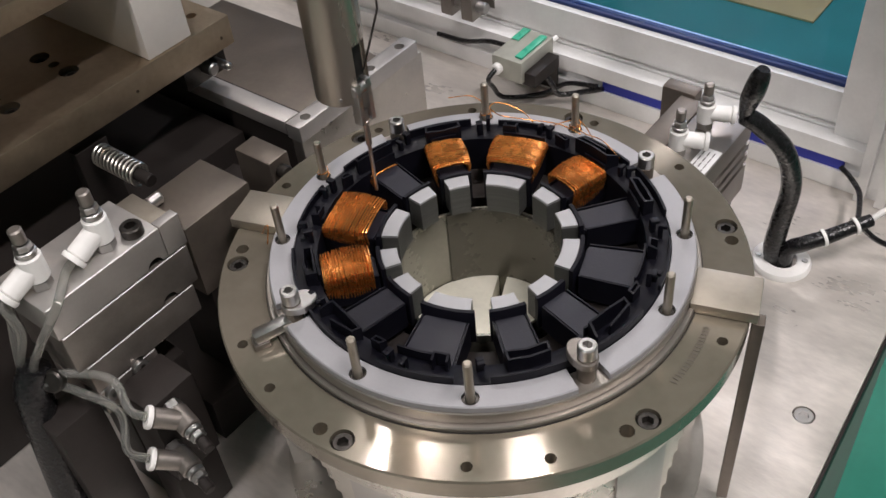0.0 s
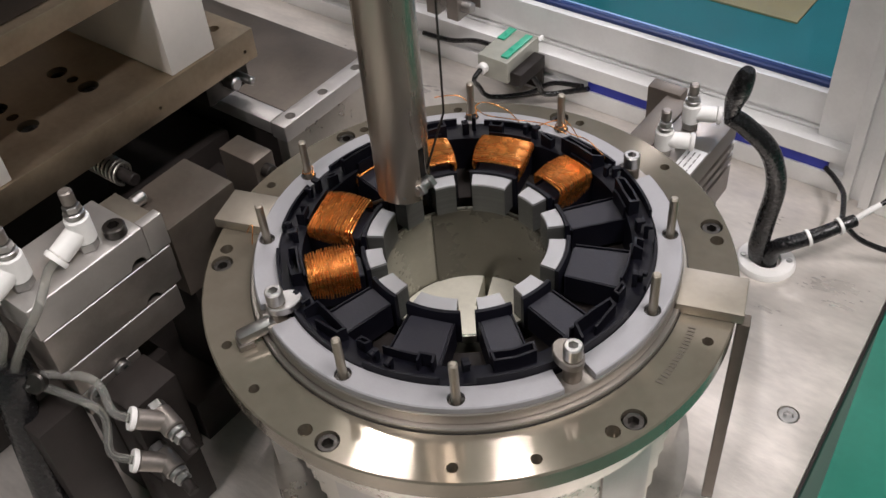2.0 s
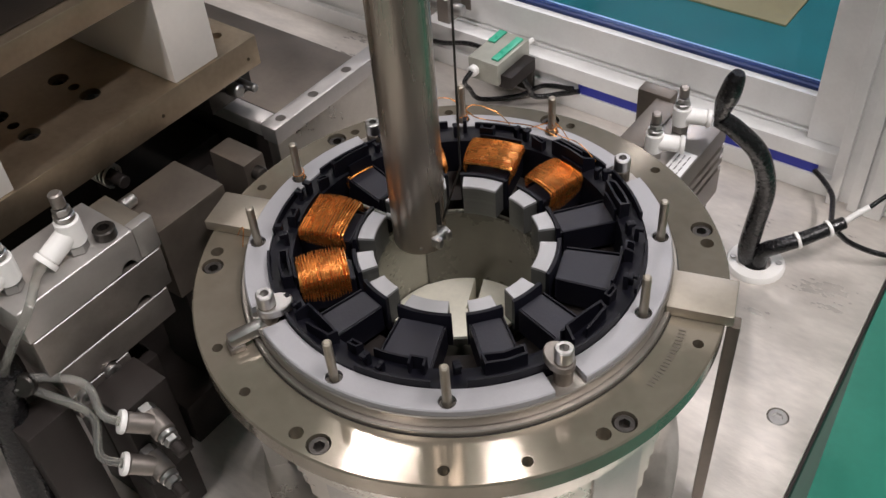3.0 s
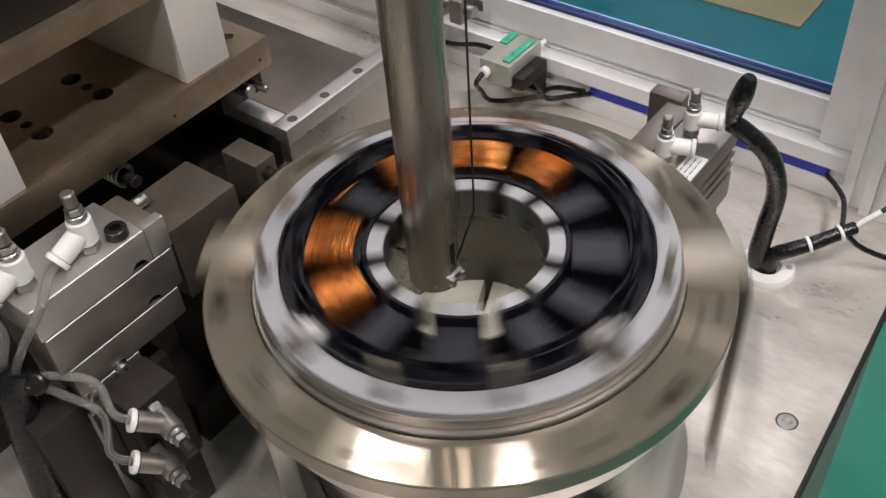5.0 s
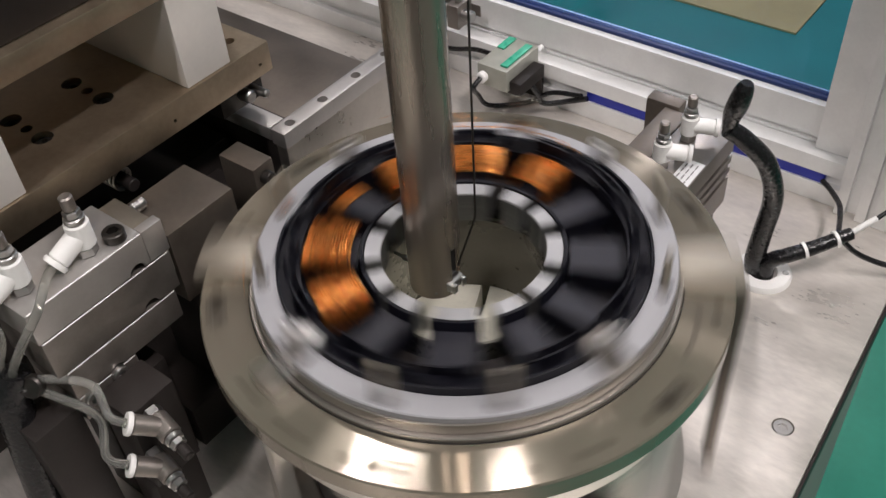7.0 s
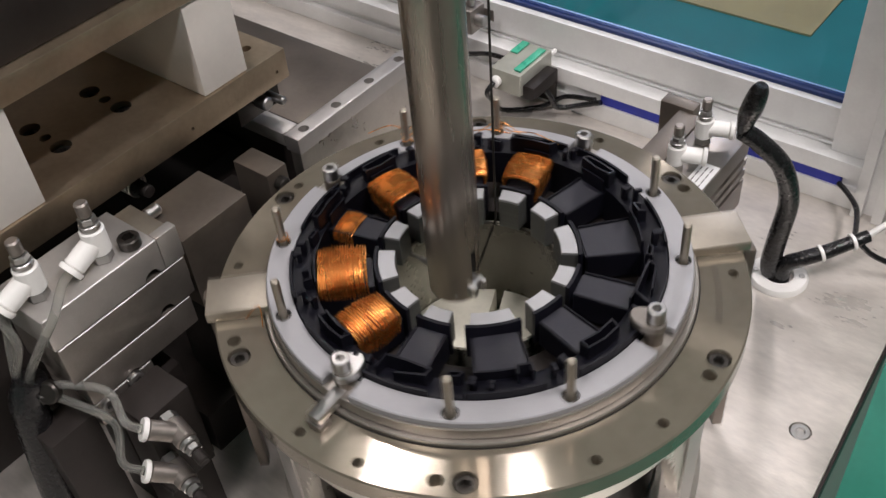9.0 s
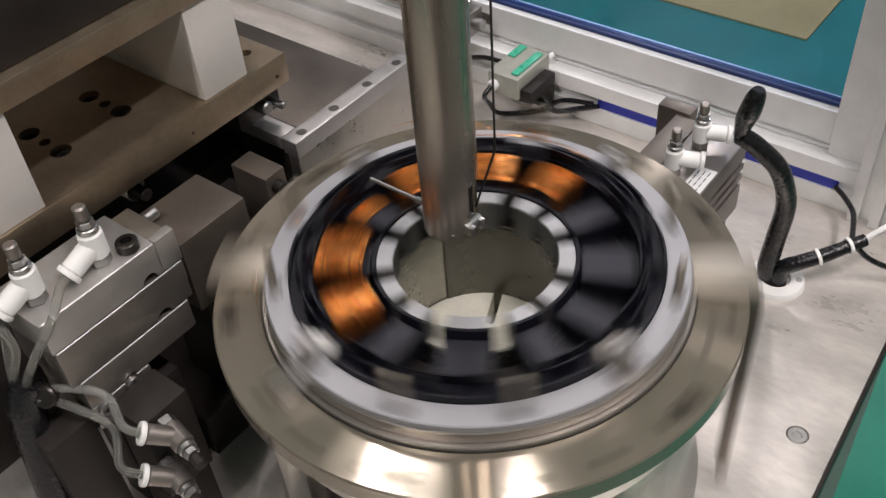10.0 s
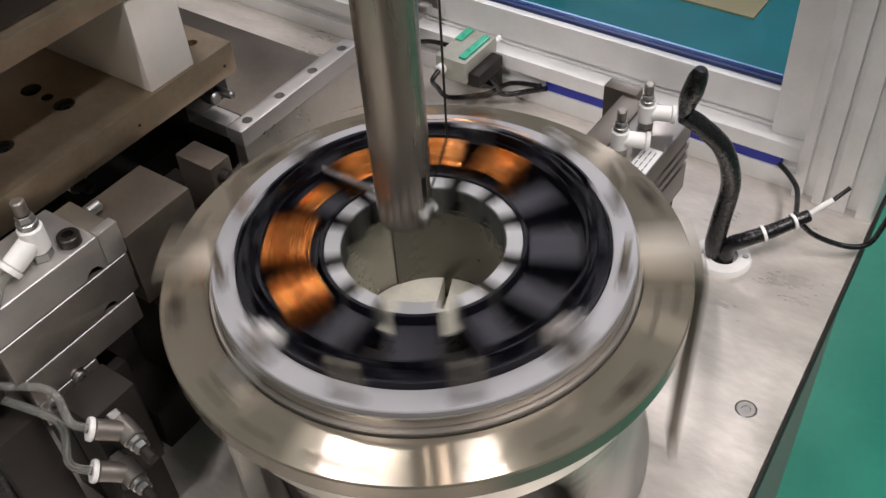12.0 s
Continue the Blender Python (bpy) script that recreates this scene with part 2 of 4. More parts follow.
def polar(r, a, z=0.0):
    return Vector((r * math.cos(radians(a)), r * math.sin(radians(a)), z))


def spot(r, a, z=0.0):
    """A pose at radius r and angle a whose x axis points outwards."""
    return Matrix.Translation(polar(r, a, z)) @ pose(0, 0, 0, 0, 0, a)


def socket_screw(name, parent, at, r, h, material, sunk=True):
    """A socket head cap screw: a knurled head with a hexagonal recess."""
    bm = bmesh.new()
    rod(bm, r, 0, h, 20, 0.0006)
    cut = bmesh.new()
    rod(cut, r * 0.55, h * 0.35, h + 0.002, 6)
    bm = carve(bm, cut)
    bmesh.ops.transform(bm, matrix=at, verts=bm.verts)
    return part(name, bm, material, parent)


# ---------------------------------------------------------------- setting
TZ = -0.165          # the machine table's top
bm = bmesh.new()
box(bm, -30, 30, -30, 30, -1.15, -1.05)
solid("floor", bm, M_GREENFLOOR, "green epoxy painted workshop floor", "floor", "structure")
for nm, b in (("wall_north", (-4, 4, 4, 4.1)), ("wall_south", (-4, 4, -4.1, -4)), ("wall_east", (4, 4.1, -4, 4)),
              ("wall_west", (-4.1, -4, -4, 4))):
    bm = bmesh.new()
    box(bm, *b, -1.05, 2.0)
    solid(nm, bm, M_WALL, "pale grey painted workshop wall", "wall", "structure")
# two added panels, out of view, that keep green floor reflections off the tube
bm = bmesh.new()
box(bm, 0.19, 1.17, -0.68, -0.64, -1.05, 0.02)
solid("reflection_blocker_south", bm, M_PANEL, "unseen low dark panel added to block floor reflections in the tube", "wall", "structure")
bm = bmesh.new()
box(bm, 1.13, 1.17, -0.638, 0.60, -1.05, 0.02)
solid("reflection_blocker_east", bm, M_CABINET, "unseen low grey panel added to block floor reflections in the tube", "wall", "structure")
bm = bmesh.new()
box(bm, -4.1, 4.1, -4.1, 4.1, 2.0, 2.1)
solid("ceiling", bm, M_CEIL, "pale workshop ceiling", "ceiling", "structure")
for x, y, ll, w, bars in LAMPS:
    h = ll / 2 + 0.08
    lamp = thing("ceiling_lamp", (x, y, 2.0), "long white fluorescent ceiling lamp", "lamp", "ceiling lamps")
    bm = bmesh.new()
    box(bm, x - 0.15, x + 0.15, y - h, y + h, 1.95, 2.0, 0.004)
    part("housing", bm, M_WHITEPAINT, lamp)
    bm = bmesh.new()
    box(bm, x - 0.13, x + 0.13, y - h + 0.03, y + h - 0.03, 1.94, 1.949)
    part("diffuser", bm, M_LAMP, lamp)
    for i in range(bars):
        p = ll / bars
        c = y - ll / 2 + p * (i + 0.5)
        bm = bmesh.new()
        box(bm, x - 0.07, x + 0.07, c - p * 0.25, c + p * 0.25, 1.922, 1.925)
        part("louvre_bar", bm, M_WHITEPAINT, lamp)

# the machine's table, a thick plate on a cabinet
bm = bmesh.new()
box(bm, -0.70, 0.175, -0.55, 0.42, TZ - 0.02, TZ, 0.0012)
for v in bm.verts:
    if v.co.x > 0.1:
        v.co.x -= 0.0024 + 0.045 * (v.co.y - 0.06)
cut = bmesh.new()
rod(cut, 0.0068, TZ - 0.004, TZ + 0.01, 24, at=Matrix.Translation((0.148, 0.1158, 0)))
table = thing("machine_table", (0, 0, TZ - 0.02), "brushed steel machine table plate with bolted corners", "table")
part("table_plate", carve(bm, cut), M_TABLE, table)
bm = bmesh.new()
box(bm, 0.1752, 0.1772, -0.55, 0.42, TZ - 0.02, TZ - 0.0012, 0.0004)
for v in bm.verts:
    v.co.x -= 0.0024 + 0.045 * (v.co.y - 0.06)
part("edge_strip", bm, M_DARKSTEEL, table, "dark edge of the table plate")
bm = bmesh.new()
box(bm, -0.66, 0.15, -0.52, 0.40, -1.05, TZ - 0.0205)
part("cabinet_body", bm, M_CABINET, table)
socket_screw("screw", table, Matrix.Translation((0.148, 0.1158, TZ - 0.0038)), 0.0062, 0.0036, M_BRIGHT)

bm = bmesh.new()
box(bm, -0.70, -0.66, -0.55, 0.42, TZ + 0.0005, 0.75, 0.002)
solid("wall_enclosure_west", bm, M_PANEL, "dark brown-grey painted machine enclosure panel", "wall", "structure")

# ---------------------------------------------------------------- window frame of aluminium profile
PY = 0.3268
frame_t = thing("window_frame", (0, PY, TZ), "anodised aluminium profile window frame standing on the table", "window frame")
bm = bmesh.new()
box(bm, -0.62, 0.10, PY, PY + 0.04, TZ, TZ + 0.04, 0.001)
cut = bmesh.new()
box(cut, -0.7, 0.2, PY - 0.01, PY + 0.006, TZ + 0.0165, TZ + 0.0265)
part("bottom_profile", carve(bm, cut), M_ALU, frame_t)
bm = bmesh.new()
box(bm, -0.118, 0.0865, PY + 0.0015, PY + 0.006, TZ + 0.0168, TZ + 0.0262, 0.0004)
part("slot_cover", bm, M_BLUE, frame_t, "blue plastic slot cover strip")
bm = bmesh.new()
box(bm, -0.62, 0.072, 0.3407, 0.3407 + 0.022, TZ + 0.0405, TZ + 0.0735, 0.0012)
cut = bmesh.new()
box(cut, -0.7, 0.2, 0.33, 0.3432, TZ + 0.0435, TZ + 0.0465)
part("lower_rail", carve(bm, cut), M_ALU, frame_t)
bm = bmesh.new()
box(bm, -0.62, 0.0725, 0.347, 0.356, TZ + 0.0735, TZ + 0.0765, 0.0005)
part("gasket", bm, M_GASKET, frame_t, "navy rubber gasket")
bm = bmesh.new()
box(bm, -0.62, 0.0725, 0.350, 0.353, TZ + 0.0765, TZ + 0.50)
pane = part("pane", bm, M_GLASS, frame_t, "clear blue-tinted acrylic pane")
pane.visible_shadow = False
bm = bmesh.new()
box(bm, 0.0722, 0.0995, 0.3357, 0.3637, TZ + 0.0402, TZ + 0.50, 0.0012)
part("sash_stile", bm, M_ALU, frame_t)
bm = bmesh.new()
box(bm, -0.62, 0.0995, 0.337, 0.363, TZ + 0.5002, TZ + 0.54, 0.001)
part("top_rail", bm, M_ALU, frame_t)
bm = bmesh.new()
box(bm, 0.1002, 0.160, 0.3200, 0.380, TZ, TZ + 0.60, 0.0012)
cut = bmesh.new()
for x0, x1 in ((0.108, 0.116), (0.1235, 0.1285), (0.1405, 0.1485)):
    box(cut, x0, x1, 0.31, 0.328, TZ - 0.01, TZ + 0.7)
part("corner_post", carve(bm, cut), M_ALU, frame_t, "slotted aluminium corner post")

card = solid("cardboard_sheet", box(bmesh.new(), -1.12, -0.447, 2.010, 2.62, -1.05, -1.044, 0.001), M_CARD,
             "brown corrugated cardboard sheet lying on the green floor", "cardboard")

# ---------------------------------------------------------------- rotary fixture (turns with the stator)
PH = 3.55            # angle of the first pin circle mark
FZ = -0.013          # flange top
fixture = thing("rotary_fixture", (0, 0, 0), "round steel winding fixture with clamps and locating pins", "fixture")

bm = bmesh.new()
revolve(bm, [(0.1045, FZ - 0.012), (0.1320, FZ - 0.012), (0.1335, FZ - 0.0105), (0.1335, FZ - 0.0008), (0.1327, FZ), (0.1045, FZ)], 160)
cut = bmesh.new()
BIG = [340.1, 277.5, 215.4, 42.3, 160.0, 100.0]
SMALL = [272.0, 335.0, 319.0, 256.0, 241.5, 210.5, 37.5, 303.0, 6.2, 66.0, 94.0, 128.0, 186.0, 154.5]
for a in BIG:
    rod(cut, 0.0056, FZ - 0.008, FZ + 0.01, 24, at=Matrix.Translation(polar(0.1255, a)))
for a in SMALL:
    rod(cut, 0.0026 if a not in (272.0, 335.0, 37.5, 210.5) else 0.0034, FZ - 0.009, FZ + 0.01, 16, at=Matrix.Translation(polar(0.1255, a)))
part("flange", carve(bm, cut), M_FLANGE, fixture)
for a in BIG:
    socket_screw("flange_screw", fixture, Matrix.Translation(polar(0.1255, a, FZ - 0.0075)), 0.0050, 0.0062, M_SCREW)
bm = bmesh.new()
for i in range(18):
    a = 8.3 - i * 1.04
    box(bm, -0.0016, 0.0016, -0.00035, 0.00035, 0.0, 0.00012, turn=spot(0.1166 + 0.00016 * i, a, FZ + 0.0002) @ pose(0, 0, 0, 0, 0, 10))
part("engraved_mark", bm, M_ENGRAVE, fixture, "row of small engraved characters", "stuff")

# steel seat under the grey ring, with its groove
bm = bmesh.new()
revolve(bm, [(0.094, -0.022), (0.1042, -0.022), (0.1042, FZ - 0.010), (0.1044, FZ + 0.0002), (0.1086, FZ + 0.0002), (0.1086, FZ + 0.0022), (0.1081, FZ + 0.0027), (0.1062, FZ + 0.0027), (0.1062, FZ + 0.0021), (0.1054, FZ + 0.0021), (0.1054, FZ + 0.0034), (0.1060, FZ + 0.0037), (0.1060, -0.0042), (0.1056, -0.0038), (0.094, -0.0038)], 160)
part("seat_ring", bm, M_SEAT, fixture, "polished stepped seat ring")
# thin black ring that paints the groove's dark line
bm = bmesh.new()
revolve(bm, [(0.1088, FZ - 0.003), (0.1093, FZ - 0.003), (0.1093, FZ + 0.0003), (0.1088, FZ + 0.0003)], 160)
part("groove_shade", bm, M_HOLE, fixture, "thin black ring painting the shade in the groove")

# grey ring in four arcs
CL = [PH + 240, PH + 330, PH + 60, PH + 150]
for i, a in enumerate(CL):
    bm = bmesh.new()
    g0, g1 = 4.3, 4.3
    revolve(bm, [(0.0935, -0.0036), (0.1052, -0.0036), (0.1052, -0.0006), (0.1046, 0), (0.0935, 0)], 40, a + g0, a + 90 - g1)
    cut = bmesh.new()
    for k in (30, 60):
        rod(cut, 0.0040, -0.0026, 0.01, 20, at=Matrix.Translation(polar(0.1, a + k)))
    part("grey_ring_segment", carve(bm, cut), M_RING, fixture, "matt grey anodised ring segment")
for i, a in enumerate(CL):
    for k in (30, 60):
        bm = bmesh.new()
        rod(bm, 0.0021, -0.0024, 0.0231, 16, 0.0007, at=Matrix.Translation(polar(0.1, a + k)))
        part("locating_pin", bm, M_TAN, fixture)
        bm = bmesh.new()
        revolve(bm, [(0.0022, -0.0025), (0.0038, -0.0025), (0.0038, -0.0014), (0.0022, -0.0014)], 16, at=Matrix.Translation(polar(0.1, a + k)))
        part("pin_bush", bm, M_SCREW, fixture)
    # clamp: a pillar, a pointed cam plate and a socket bolt
    clamp_front = i == 1
    clamp_left = i == 0
    top = 0.0172 if clamp_front else 0.0138 if clamp_left else 0.0105
    bm = bmesh.new()
    rod(bm, 0.0043, FZ + 0.004, top - 0.007, 20, 0.0005, at=Matrix.Translation(polar(0.0985, a)))
    clamp = part("clamp", bm, M_DULL, fixture, "bolted steel clamp")
    if clamp_front or clamp_left:
        bm = bmesh.new()
        pts = [(-0.0035 + 0.0088 * math.cos(radians(k * 24)), 0.0062 * math.sin(radians(k * 24))) for k in range(15)]
        low = [bm.verts.new((x, y, 0)) for x, y in pts]
        high = [bm.verts.new((x, y, 0.0045)) for x, y in pts]
        bm.faces.new(low)
        bm.faces.new(high)
        for j in range(len(pts)):
            bm.faces.new((low[j], low[(j + 1) % len(pts)], high[(j + 1) % len(pts)], high[j]))
        bmesh.ops.bevel(bm, geom=list(bm.edges), offset=0.0005, segments=1, affect="EDGES")
        bmesh.ops.transform(bm, matrix=spot(0.0985, a, top - 0.0125), verts=bm.verts)
        part("cam_plate", bm, M_BRIGHT if clamp_left else M_ALUSIDE, clamp)
    if clamp_left:
        bm = bmesh.new()
        box(bm, 0.0015, 0.0225, -0.0036, 0.0036, -0.0088, -0.0030, 0.0022, turn=spot(0.0985, a) @ pose(0, 0, 0.001, 0, 6, 0))
        part("arm", bm, M_BRIGHT, clamp, "bright plated clamp arm")
        bm = bmesh.new()
        box(bm, 0.0150, 0.0225, -0.0040, 0.0040, FZ + 0.0002, -0.0095, 0.0006, turn=spot(0.0985, a))
        part("foot", bm, M_ALUSIDE, clamp)
    socket_screw("bolt", clamp, Matrix.Translation(polar(0.0985, a, top - 0.0075)), 0.0043, 0.0075, M_BRIGHT)

# two driving dogs with hanging legs
for a in (18.3, 198.3):
    bm = bmesh.new()
    box(bm, -0.0150, 0.0160, -0.0125, 0.0125, FZ + 0.0002, -0.0068, 0.0008, turn=spot(0.1205, a))
    dog = part("driving_dog", bm, M_TAN, fixture, "nickel-plated driving block")
    bm = bmesh.new()
    box(bm, 0.0135, 0.0195, -0.0122, -0.0045, -0.158, FZ - 0.0005, 0.0008, turn=spot(0.1205, a))
    part("leg", bm, M_DULL, dog, "brown-grey steel hanging leg")

# drum below the flange: a band, six posts and a base
bm = bmesh.new()
revolve(bm, [(0.108, -0.060), (0.122, -0.052), (0.124, FZ - 0.0122), (0.108, FZ - 0.0122)], 120)
part("drum_band", bm, M_STEEL, fixture, "polished drum band under the flange")
for k in range(6):
    a = 42 + 60 * k
    bm = bmesh.new()
    revolve(bm, [(0.110, -0.152), (0.121, -0.152), (0.122, -0.050), (0.110, -0.050)], 10, a - 7, a + 7)
    part("drum_post", bm, M_BLOCK, fixture, "pale polished drum post")
    bm = bmesh.new()
    n = 8
    for s in (1, -1):
        for j in range(n):
            t0, t1 = j / n, (j + 1) / n
            d = 0.055 * (1 - t0) ** 2
            revolve(bm, [(0.1135, -0.052 - d), (0.1205, -0.052 - d), (0.1205, -0.051), (0.1135, -0.051)], 2, a + s * (7 + 13 * t0), a + s * (7 + 13 * t1))
    part("drum_web", bm, M_STEEL, fixture)
bm = bmesh.new()
revolve(bm, [(0.100, TZ + 0.001), (0.124, TZ + 0.001), (0.124, -0.152), (0.100, -0.152)], 100)
part("drum_base", bm, M_STEEL, fixture)
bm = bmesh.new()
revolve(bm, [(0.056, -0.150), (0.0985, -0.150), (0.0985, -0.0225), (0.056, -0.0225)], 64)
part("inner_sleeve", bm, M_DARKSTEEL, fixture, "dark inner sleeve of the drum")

# ---------------------------------------------------------------- bore of the fixture (stands still)
bore = thing("bore_post", (0, 0, TZ), "cream-coloured fixed post inside the drum", "post")
bm = bmesh.new()
rod(bm, 0.0452, TZ + 0.0005, -0.072, 64, 0.0005)
cut = bmesh.new()
box(cut, 0.020, 0.046, -0.0026, 0.0026, -0.090, -0.05, turn=pose(0, 0, 0, 0, 0, 113))
part("post_top", carve(bm, cut), M_CREAM, bore)
bm = bmesh.new()
revolve(bm, [(0.0455, TZ + 0.0005), (0.0470, TZ + 0.0005), (0.0470, -0.0212), (0.0455, -0.0212)], 72)
part("sleeve", bm, M_SLEEVE, bore, "dull grey metal sleeve round the bore")
# the sleeve's dark reflection, modelled as a darker strip over its back
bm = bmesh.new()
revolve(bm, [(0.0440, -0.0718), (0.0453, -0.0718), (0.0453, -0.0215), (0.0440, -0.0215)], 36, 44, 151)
part("dark_reflection_strip", bm, M_BROWN, bore, "dark curved strip imitating a reflection on the bore wall")

# ---------------------------------------------------------------- stator
stator = thing("stator", (0, 0, 0), "black twelve-pole motor stator partly wound with copper wire", "stator")
WIDE, NARROW = 12.5, 7.6
TEETH = []
for q in range(4):
    c = PH + 15 + 90 * q
    TEETH += [(c, WIDE), (c + 32, NARROW), (c + 58, NARROW)]
R_TIP, R_IN, R_OUT = 0.0413, 0.0525, 0.0815
SZ0 = -0.0185


def tooth_half(r, half):
    """Half the width of a tooth at radius r."""
    grow = (r - 0.0565) / 0.0265
    return 0.0078 + 0.0006 * grow if half < 10 else 0.0114 + 0.0017 * grow


bm = bmesh.new()
revolve(bm, [(0.0815, -0.028), (0.0932, -0.028), (0.0932, -0.0006), (0.0926, 0.0), (0.0845, 0.0), (0.0815, -0.0012)], 144)
part("yoke", bm, M_BLACK, stator, "black moulded outer yoke")
for idx, (c, half) in enumerate(TEETH):
    w0, w1 = tooth_half(R_IN, half), tooth_half(R_OUT, half)
    at = pose(0, 0, 0, 0, 0, c)
    bm = bmesh.new()
    sect = [(R_IN, w0 * 0.97, 0.0), (R_OUT + 0.001, w1 * 0.98, 0.0)]
    lo = [bm.verts.new((r, s * w, SZ0)) for r, w, z in sect for s in (-1, 1)]
    hi = [bm.verts.new((r, s * w, -0.0040)) for r, w, z in sect for s in (-1, 1)]
    for f in ((0, 1, 3, 2),):
        bm.faces.new([lo[i] for i in f])
        bm.faces.new([hi[i] for i in f])
    for i, j in ((0, 1), (1, 3), (3, 2), (2, 0)):
        bm.faces.new((lo[i], lo[j], hi[j], hi[i]))
    bmesh.ops.bevel(bm, geom=list(bm.edges), offset=0.0008, segments=2, affect="EDGES")
    bmesh.ops.transform(bm, matrix=at, verts=bm.verts)
    tooth = part("tooth", bm, M_CHARCOAL, stator, "charcoal plastic insulated tooth")
    # inner flange, pole shoe and outer guide
    bm = bmesh.new()
    revolve(bm, [(0.0500, SZ0 - 0.001), (0.0522, SZ0 - 0.001), (0.0522, -0.0004), (0.0518, 0.0004), (0.0500, 0.0004)], 8, c - half - 2.2, c + half + 2.2)
    part("inner_flange", bm, M_BLACK, tooth)
    # the shoe's colour includes the shade of its inner face; the top is paler
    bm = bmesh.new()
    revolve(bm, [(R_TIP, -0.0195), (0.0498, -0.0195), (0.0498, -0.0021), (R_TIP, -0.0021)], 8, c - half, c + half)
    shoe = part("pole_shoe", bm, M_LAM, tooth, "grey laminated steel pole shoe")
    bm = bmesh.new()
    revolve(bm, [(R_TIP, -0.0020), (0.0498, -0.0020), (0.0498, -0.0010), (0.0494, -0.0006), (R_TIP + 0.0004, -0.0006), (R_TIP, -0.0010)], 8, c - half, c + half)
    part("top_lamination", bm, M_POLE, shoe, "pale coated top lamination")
    for sd in (-1, 1):
        bm = bmesh.new()
        wv = [(R_IN + 0.001, sd * (w0 * 0.98)), (R_OUT, sd * (w1 * 0.99)), (R_OUT, sd * (w1 * 0.99 + 0.0007)), (R_IN + 0.001, sd * (w0 * 0.98 + 0.0007))]
        lo = [bm.verts.new((x, y, SZ0)) for x, y in wv]
        hi = [bm.verts.new((x, y, -0.0034)) for x, y in wv]
        bm.faces.new(lo)
        bm.faces.new(hi)
        for i in range(4):
            bm.faces.new((lo[i], lo[(i + 1) % 4], hi[(i + 1) % 4], hi[i]))
        bmesh.ops.transform(bm, matrix=at, verts=bm.verts)
        part("flank", bm, M_BLACK, tooth)
    bm = bmesh.new()
    revolve(bm, [(0.0803, -0.020), (0.0814, -0.020), (0.0814, 0.0040), (0.0803, 0.0040)], 8, c - half * 0.75, c + half * 0.6)
    part("outer_guide", bm, M_BLACK, tooth)

# wire pockets, stubs and hooks round the yoke, the same in every quarter but a little bent
rng = random.Random(5)


def wall_strip(bm, points, thick, z0, z1):
    """Thin upright walls along a line of (r, angle) points; z1 may fall along the line."""
    ps = [polar(r, a) for r, a in points]
    loop = (ps[0] - ps[-1]).length < 1e-6
    if loop:
        ps.pop()
    n = len(ps)
    rows = []
    for i, p in enumerate(ps):
        a = (p - ps[i - 1]).normalized() if i or loop else (ps[1] - p).normalized()
        b = (ps[(i + 1) % n] - p).normalized() if i < n - 1 or loop else a
        m = Vector((-a.y - b.y, a.x + b.x, 0)).normalized()
        m *= thick / 2 / max(0.45, m.dot(Vector((-a.y, a.x, 0))))
        rows.append([bm.verts.new((p.x + s * m.x, p.y + s * m.y, z)) for s, z in ((-1, z0), (1, z0), (1, z1[i]), (-1, z1[i]))])
    for i in range(n if loop else n - 1):
        p, q = rows[i], rows[(i + 1) % n]
        for j in range(4):
            bm.faces.new((p[j], p[(j + 1) % 4], q[(j + 1) % 4], q[j]))
    if not loop:
        bm.faces.new(rows[0])
        bm.faces.new(rows[-1])
    return bm


